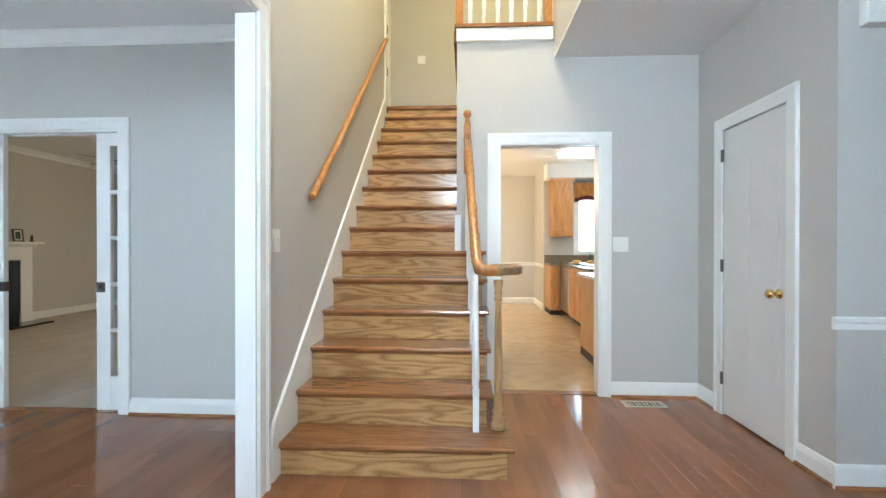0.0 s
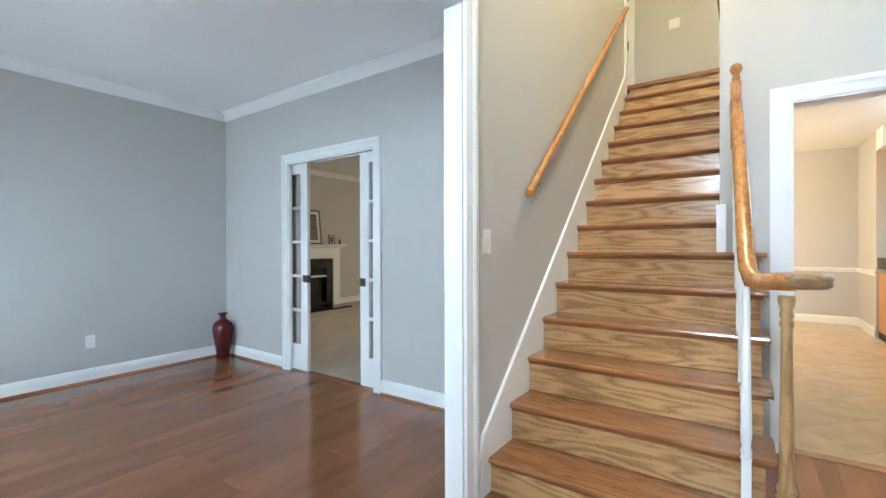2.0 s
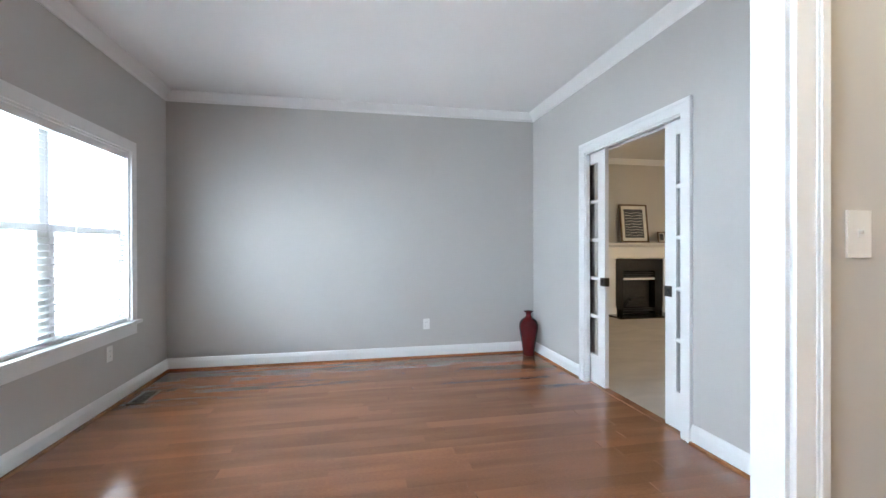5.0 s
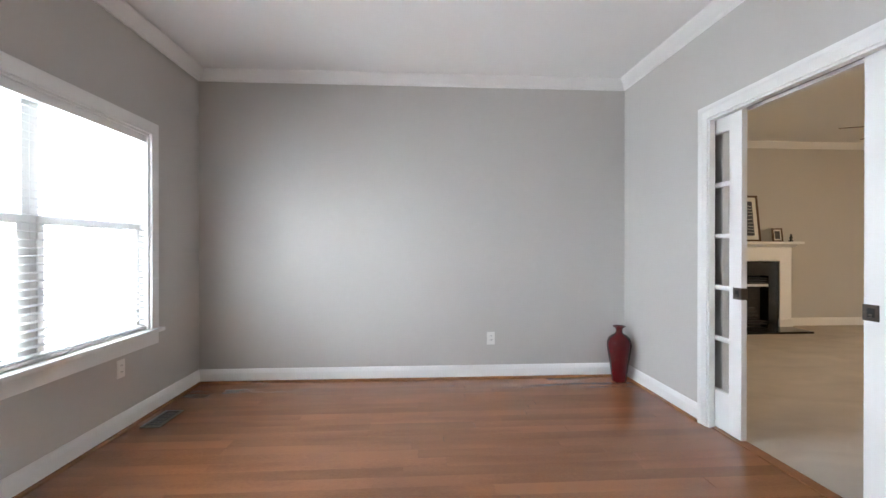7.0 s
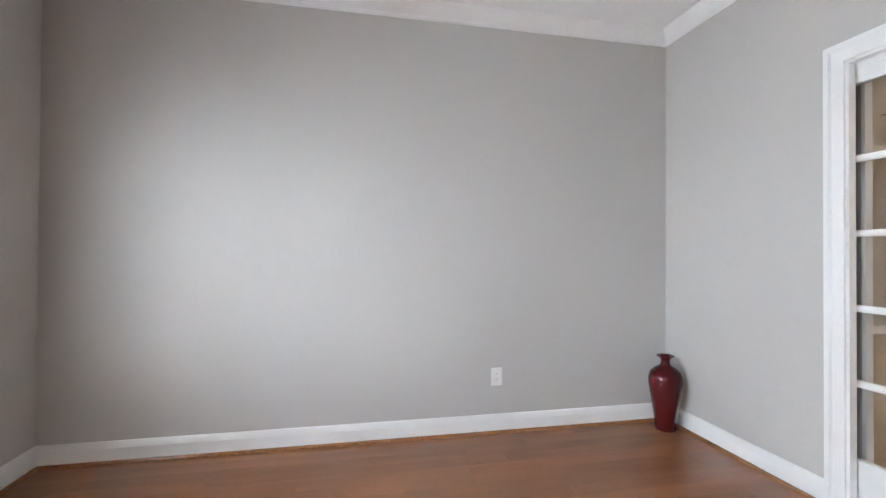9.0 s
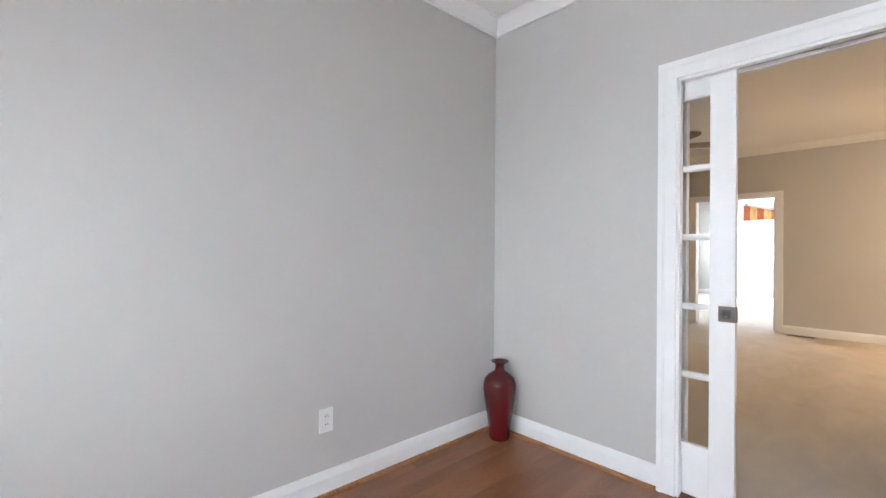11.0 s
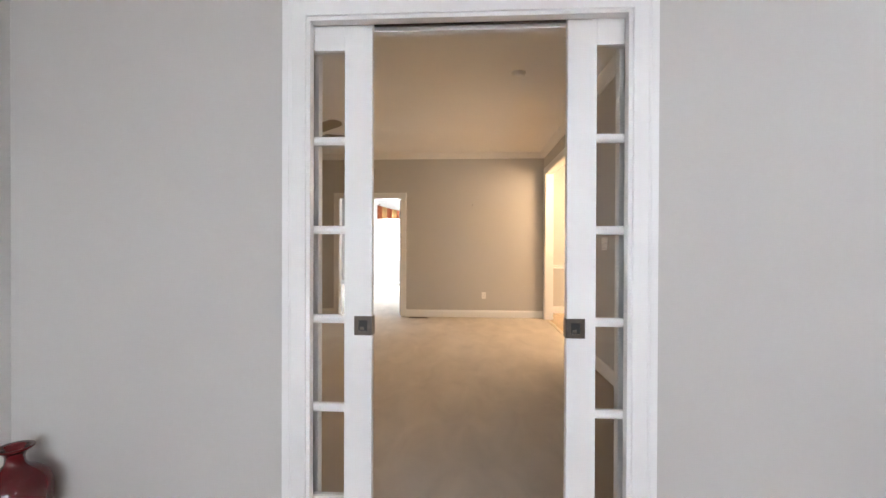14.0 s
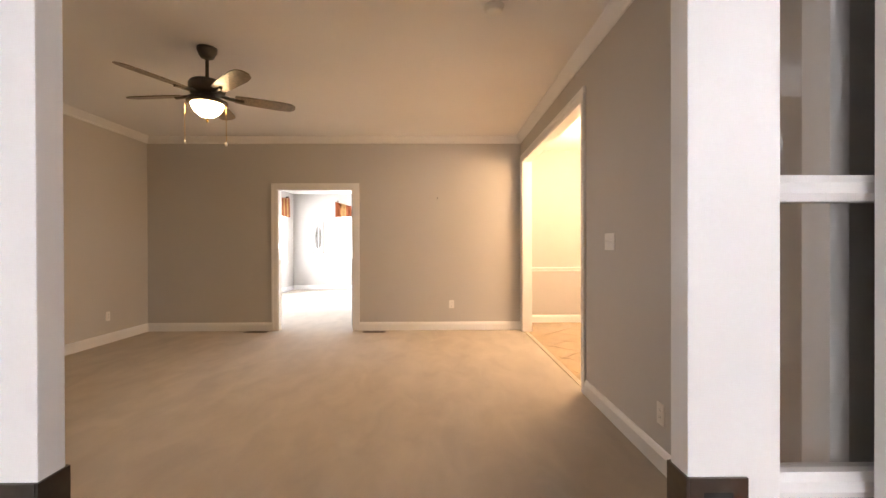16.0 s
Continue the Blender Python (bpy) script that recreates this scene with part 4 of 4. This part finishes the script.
for k in range(5):
    ang = 30 + 72 * k
    m = pose(FXc, FYc, 2.475 + DROP, 0, 0, ang) @ pose(0, 0, 0, -12, 0, 0)
    bm = bmesh.new()
    out = [(0.20, -0.05), (0.30, -0.062), (0.56, -0.070), (0.64, -0.06), (0.675, -0.03), (0.68, 0.0), (0.675, 0.03), (0.64, 0.06), (0.56, 0.070), (0.30, 0.062), (0.20, 0.05)]
    lo = [bm.verts.new(m @ Vector((u, v, -0.004))) for u, v in out]
    hi = [bm.verts.new(m @ Vector((u, v, 0.004))) for u, v in out]
    bm.faces.new(lo[::-1])
    bm.faces.new(hi)
    for i in range(len(out)):
        bm.faces.new((lo[i], lo[(i + 1) % len(out)], hi[(i + 1) % len(out)], hi[i]))
    child(finish("blade", bm, BLADE), cf)
    arm = [m @ Vector(p) for p in ((0.10, 0, 0.012), (0.16, 0, -0.004), (0.27, 0, -0.010))]
    child(sweep("blade_arm", arm, 0.014, BRONZE), cf)
for dx, dy in ((-0.145, -0.06), (0.135, 0.03)):
    child(boxes("pull_chain", [(FXc + dx - 0.0015, FXc + dx + 0.0015, FYc + dy - 0.0015, FYc + dy + 0.0015, 2.05, 2.36)], BRASS), cf)
    child(lathe("chain_end", [(0.004, 0.03), (0.01, 0.012), (0.008, 0.0)], PLATE, seg=10, place=(FXc + dx, FYc + dy, 2.025)), cf)
tagged(lathe("smoke_detector", [(0.045, -0.04), (0.06, -0.034), (0.066, -0.012), (0.07, 0)], PLATE, place=(-2.40, 5.30, HF)), "round beige smoke detector on the ceiling", "smoke detector")

# ---- sunroom ----


def simple_window(name, axis, face, side, a0, a1, z0, z1):
    w = tagged(empty(name, (face, a0, z0) if axis == "x" else (a0, face, z0)), "white framed window flooded with daylight", "window", kind="structure")

    def r(u0, u1, d0, d1, q0, q1):
        t = sorted((face + side * d0, face + side * d1))
        return (*t, u0, u1, q0, q1) if axis == "x" else (u0, u1, *t, q0, q1)
    c = 0.08
    child(boxes("casing", [r(a0 - c, a0, 0, 0.02, z0, z1 + c), r(a1, a1 + c, 0, 0.02, z0, z1 + c), r(a0, a1, 0, 0.02, z1, z1 + c), r(a0 - c, a1 + c, 0, 0.04, z0 - 0.03, z0), r(a0 - c, a1 + c, 0, 0.018, z0 - 0.1, z0 - 0.03)], TRIM), w)
    zm = (z0 + z1) / 2
    child(boxes("sash", [r(a0, a0 + 0.04, -0.09, -0.05, z0, z1), r(a1 - 0.04, a1, -0.09, -0.05, z0, z1), r(a0, a1, -0.088, -0.052, zm - 0.02, zm + 0.02), r(a0, a1, -0.088, -0.052, z0, z0 + 0.04), r(a0, a1, -0.088, -0.052, z1 - 0.04, z1)], TRIM), w)
    return w


simple_window("window_2", "x", -6.94, 1, 11.0, 12.5, 0.85, 2.2)
simple_window("window_3", "x", -6.94, 1, 12.75, 14.25, 0.85, 2.2)
simple_window("window_4", "y", 14.9, -1, -5.6, -3.5, 0.85, 2.2)


def valance(axis, face, side, a0, a1, top, drop, swag, label):
    """Gathered plaid valance hung from a rod."""
    v = tagged(empty("valance", (face, a0, top) if axis == "x" else (a0, face, top)), label, "valance", "plaid valances")
    n = 60
    for part, m, pick in (("orange_stripe", PLAID1, 0), ("cream_stripe", PLAID2, 1)):
        bm = bmesh.new()
        for i in range(n):
            if (i // 4) % 2 != pick:
                continue
            cols = []
            for j in (i, i + 1):
                f = j / n
                u = a0 + (a1 - a0) * f
                out = 0.07 + 0.018 * math.sin(j * 1.5)
                t = top - swag * math.sin(math.pi * f) * 0.8
                b = top - drop
                for d, z in ((out, t), (out + 0.01, b), (out - 0.004, b), (out - 0.012, t)):
                    w = face + side * d
                    cols.append(bm.verts.new((w, u, z) if axis == "x" else (u, w, z)))
            for q in range(4):
                bm.faces.new((cols[q], cols[(q + 1) % 4], cols[4 + (q + 1) % 4], cols[4 + q]))
        tagged(child(finish(part, bm, m, smooth=True), v), kind="stuff")
    for f in (0.03, 0.5, 0.97):
        u = a0 + (a1 - a0) * f
        t = top - swag * math.sin(math.pi * f) * 0.8
        p, q = ((face, u, t + 0.03), (face + side * 0.09, u, t + 0.03)) if axis == "x" else ((u, face, t + 0.03), (u, face + side * 0.09, t + 0.03))
        child(sweep("hook", [p, q], 0.022, DARKWOOD), v)


valance("x", -6.94, 1, 12.6, 14.35, 2.56, 0.52, 0.06, "orange and cream plaid valance over the window")
valance("y", 14.9, -1, -5.72, -3.4, 2.52, 0.44, 0.28, "orange and cream plaid swag valance over the window")
fpic = tagged(empty("feather_picture", (-6.22, 14.9, 1.05)), "tall framed print of a dark feather", "picture")
child(boxes("frame", [(-6.38, -6.365, 14.875, 14.9, 1.05, 1.95), (-6.075, -6.06, 14.875, 14.9, 1.05, 1.95), (-6.365, -6.075, 14.875, 14.9, 1.05, 1.065), (-6.365, -6.075, 14.875, 14.9, 1.935, 1.95)], DARKWOOD), fpic)
child(boxes("mount", [(-6.365, -6.075, 14.89, 14.9, 1.065, 1.935)], MATB), fpic)
bm = bmesh.new()
for i in range(22):
    z = 1.17 + i * 0.032
    half = 0.115 * math.sin(math.pi * min(1, (i + 2) / 23)) ** 0.6
    for s in (-1, 1):
        h2 = half * random.uniform(0.8, 1.05)
        p = [(-6.22 + s * 0.008, z), (-6.22 + s * h2, z + 0.02), (-6.22 + s * h2 * 0.95, z + 0.043), (-6.22 + s * 0.008, z + 0.024)]
        bm.faces.new([bm.verts.new((x, 14.886, zz)) for x, zz in p])
child(finish("feather", bm, INK), fpic)
sd = tagged(empty("sunroom_door", (-4.0, 8.83, 0)), "white door standing open into the bright room", "door")
child(boxes("leaf", [(-4.058, -4.018, 8.86, 9.62, 0.012, 2.035)], DOORW, bevel=0.003), sd)
child(boxes("hinge", [(-4.017, -4.004, 8.834, 8.862, z, z + 0.09) for z in (0.2, 1.0, 1.8)], BRASS), sd)

# ---- kitchen ----
standing = set(bpy.data.objects)
tagged(boxes("soffit", [(1.68, 3.2, 8.0, 8.35, 2.48, H)], CEIL), "white soffit above the wall cabinets", "soffit", kind="structure")
uc = tagged(empty("wall_cabinet", (2.02, 8.2, 1.4)), "oak wall cabinet with an arched panel door", "cabinet", "kitchen cabinets")
child(boxes("body", [(1.80, 2.15, 8.03, 8.35, 1.40, 2.42)], CABW, bevel=0.003), uc)
child(boxes("crown", [(1.77, 2.18, 8.0, 8.35, 2.42, 2.48)], CABW, bevel=0.012), uc)
child(boxes("door", [(1.815, 2.135, 8.01, 8.03, 1.42, 2.40)], CABW, bevel=0.004), uc)
ring = [(1.87, 1.49), (2.08, 1.49), (2.08, 2.24)] + [(2.08 - 0.21 * i / 8, 2.24 + 0.07 * math.sin(math.pi * i / 8)) for i in range(1, 8)] + [(1.87, 2.24)]
child(prism("panel", ring, "y", 8.002, 8.01, CABW, bevel=0.003), uc)


def base_cabinet(name, x0, x1, y0, y1, front, doors, label):
    c = tagged(empty(name, ((x0 + x1) / 2, (y0 + y1) / 2, 0)), label, "cabinet", "kitchen cabinets")
    child(boxes("body", [(x0, x1, y0, y1, 0.09, 0.88)], CABW), c)
    inset = (x0 + 0.06, x1, y0, y1) if front == "x" else (x0, x1, y0 + 0.06, y1)
    child(boxes("toe_kick", [(*inset, 0, 0.09)], SLOT), c)
    if front == "x":
        step = (y1 - y0) / max(1, doors)
        for i in range(doors):
            a, b = y0 + i * step + 0.015, y0 + (i + 1) * step - 0.015
            child(boxes("drawer", [(x0 - 0.018, x0, a, b, 0.72, 0.86)], CABW, bevel=0.003), c)
            child(boxes("door", [(x0 - 0.018, x0, a, b, 0.11, 0.70)], CABW, bevel=0.003), c)
            child(boxes("panel", [(x0 - 0.025, x0 - 0.018, a + 0.06, b - 0.06, 0.18, 0.63)], CABW, bevel=0.003), c)
    return c


base_cabinet("base_cabinet", 1.70, 1.86, 7.76, 8.33, "y", 0, "oak base cabinet end in the corner")
base_cabinet("base_cabinet", 1.88, 2.5, 5.95, 7.12, "x", 3, "oak base cabinets with drawers under the counter")
island = base_cabinet("island_cabinet", 1.50, 2.3, 4.25, 5.0, "y", 0, "oak cabinet end with a white top")
dw = tagged(empty("dishwasher", (2.0, 7.43, 0)), "stainless steel dishwasher under the counter", "dishwasher")
child(boxes("body", [(1.89, 2.5, 7.13, 7.73, 0.09, 0.87)], SLOT), dw)
child(boxes("door", [(1.865, 1.89, 7.14, 7.72, 0.12, 0.87)], STEEL, bevel=0.005), dw)
child(sweep("handle", [(1.84, 7.2, 0.78), (1.84, 7.66, 0.78)], 0.01, STEEL), dw)
ct = tagged(empty("countertop", (2.2, 7.5, 0.88)), "dark speckled granite counter with backsplash", "countertop")
child(boxes("slab", [(1.68, 2.55, 7.74, 8.34, 0.88, 0.92), (1.84, 2.55, 5.93, 7.74, 0.88, 0.92)], GRANITE), ct)
child(boxes("backsplash", [(1.69, 3.2, 8.325, 8.345, 0.92, 1.06)], GRANITE), ct)
child(boxes("top", [(1.46, 2.34, 4.22, 5.03, 0.88, 0.915)], SHELLP, bevel=0.006), island)
for k, (x, y, r) in enumerate(((2.08, 7.45, 0.15), (2.18, 7.0, 0.19), (2.12, 6.55, 0.14))):
    tagged(lathe("plate", [(r * 0.5, 0), (r * 0.6, 0.006), (r, 0.022), (r * 0.98, 0.026), (r * 0.6, 0.012), (0.01, 0.01)], SHELLP, place=(x, y, 0.92)), "white china plate on the counter", "plate", "plates on the counter")
    if k < 2:
        tagged(lathe("bread", [(0.06, 0), (0.075, 0.02), (0.06, 0.05), (0.02, 0.06)], FOOD, place=(x, y, 0.934)), "brown bread roll on the plate", "food")
tagged(lathe("goblet", [(0.035, 0), (0.033, 0.004), (0.006, 0.012), (0.006, 0.07), (0.03, 0.09), (0.04, 0.13), (0.036, 0.17), (0.033, 0.17), (0.036, 0.13), (0.01, 0.095)], BRONZE, place=(2.34, 7.6, 0.92)), "dark stemmed goblet on the counter", "goblet")
simple_window("window_5", "y", 8.35, -1, 2.32, 3.1, 1.10, 2.14)
blw = tagged(empty("kitchen_blind", (2.7, 8.38, 1.6)), "white slatted blind in the kitchen window", "blind")
blind("slats", 2.33, 3.09, 8.40, 1.10, 2.14, blw)
kv = tagged(empty("kitchen_valance", (2.7, 8.28, 2.2)), "gathered gold valance with a maroon hem", "valance")
for part, m, za, zb in (("cloth", FABRIC, 2.42, 2.12), ("hem", MAROON, 2.12, 2.05)):
    bm = bmesh.new()
    prev = None
    for i in range(81):
        x = 2.24 + 0.94 * i / 80
        y = 8.27 + 0.02 * math.sin(i * 0.9)
        sag = 0.06 * abs(math.sin(i * math.pi / 40))
        cur = [bm.verts.new(p) for p in ((x, y, za + (sag if part == "hem" else 0)), (x, y - 0.012, zb + sag), (x, y + 0.004, zb + sag), (x, y + 0.015, za + (sag if part == "hem" else 0)))]
        if prev:
            for q in range(4):
                bm.faces.new((prev[q], prev[(q + 1) % 4], cur[(q + 1) % 4], cur[q]))
        prev = cur
    child(finish(part, bm, m, smooth=True), kv)
kl = tagged(empty("kitchen_ceiling_light", (2.3, 6.75, H)), "boxy white fluorescent ceiling light, lit", "ceiling light")
child(boxes("frame", [(1.66, 2.94, 6.32, 7.18, H - 0.03, H)], TRIM), kl)
child(boxes("diffuser", [(1.70, 2.90, 6.36, 7.14, H - 0.09, H - 0.03)], TUBE, bevel=0.015), kl)
tagged(lathe("kitchen_smoke_detector", [(0.045, -0.035), (0.06, -0.03), (0.065, 0)], PLATE, place=(1.55, 6.6, H)), "small round detector on the kitchen ceiling", "smoke detector")
for ob in set(bpy.data.objects) - standing:
    if not ob.parent:
        ob.location += Vector((0.02, -0.13, 0))
gd = tagged(empty("garden_door", (0.01, 9.29, 0)), "white closed door in the breakfast nook", "door")
child(boxes("leaf", [(-0.39, 0.41, 9.275, 9.298, 0.01, 2.04)], DOORW, bevel=0.003), gd)

# ---- floor pieces ----
PW = 0.098
rng = random.Random(7)


def plank_mesh(width, length):
    b2 = bmesh.new()
    add_box(b2, -width / 2, width / 2, -length / 2, length / 2, 0, 0.018)
    top = [e for e in b2.edges if all(v.co.z > 0.01 for v in e.verts)]
    bmesh.ops.bevel(b2, geom=top, offset=0.0002, segments=1, affect="EDGES")
    me = bpy.data.meshes.new("plank")
    b2.to_mesh(me)
    b2.free()
    me.materials.append(PLANK)
    return me


cache = {}


def lay(width, length, x, y):
    key = (round(width, 3), round(length, 2))
    if key not in cache:
        cache[key] = plank_mesh(key[0] - 0.0001, key[1] - 0.0001)
    ob = new("plank", cache[key])
    ob.location = (x, y, -0.018)
    ob.parent = wood_floor


cols = 80
for i in range(cols):
    x0 = -4.61 + i * PW
    if x0 + PW > 3.2:
        break
    y, stop = S, 3.44 if x0 > -0.9 else 2.885
    if 0.47 < x0 and x0 + PW < 1.26:
        stop = 3.56
    first = True
    while y < stop - 0.01:
        length = rng.choice((0.7, 0.9, 1.1, 1.3, 1.6)) * (rng.choice((0.35, 0.6, 1.0)) if first else 1)
        first = False
        length = round(length, 2)
        if y + length > stop - 0.25:
            length = stop - y
        lay(PW, length, x0 + PW / 2, y + length / 2)
        y += length


def clip(poly, x0, x1, y0, y1):
    for k, lim, sgn in ((0, x0, 1), (0, x1, -1), (1, y0, 1), (1, y1, -1)):
        res = []
        for a, b in zip(poly, poly[1:] + poly[:1]):
            ia, ib = sgn * (a[k] - lim) >= 0, sgn * (b[k] - lim) >= 0
            if ia:
                res.append(a)
            if ia != ib:
                f = (lim - a[k]) / (b[k] - a[k])
                res.append((a[0] + f * (b[0] - a[0]), a[1] + f * (b[1] - a[1])))
        poly = res
        if len(poly) < 3:
            return []
    return poly


T, GAP = 0.40, 0.003
for i in range(-30, 40):
    for j in range(-5, 45):
        cx, cy = (i - j) * T * 0.7071, 3.0 + (i + j) * T * 0.7071 - 1.0
        hd = (T - GAP) * 0.7071
        for rx0, rx1, ry0, ry1 in ((0.24, 3.2, 3.54, 5.54), (-1.50, 3.2, 5.54, 9.3)):
            sq = [(cx - hd, cy), (cx, cy - hd), (cx + hd, cy), (cx, cy + hd)]
            poly = clip(sq, rx0, rx1, ry0, ry1)
            if len(poly) < 3:
                continue
            xs, ys = [p[0] for p in poly], [p[1] for p in poly]
            if (max(xs) - min(xs)) * (max(ys) - min(ys)) < 0.002:
                continue
            prism("tile", poly, "z", -0.010, 0.0, TILE, tile_floor)
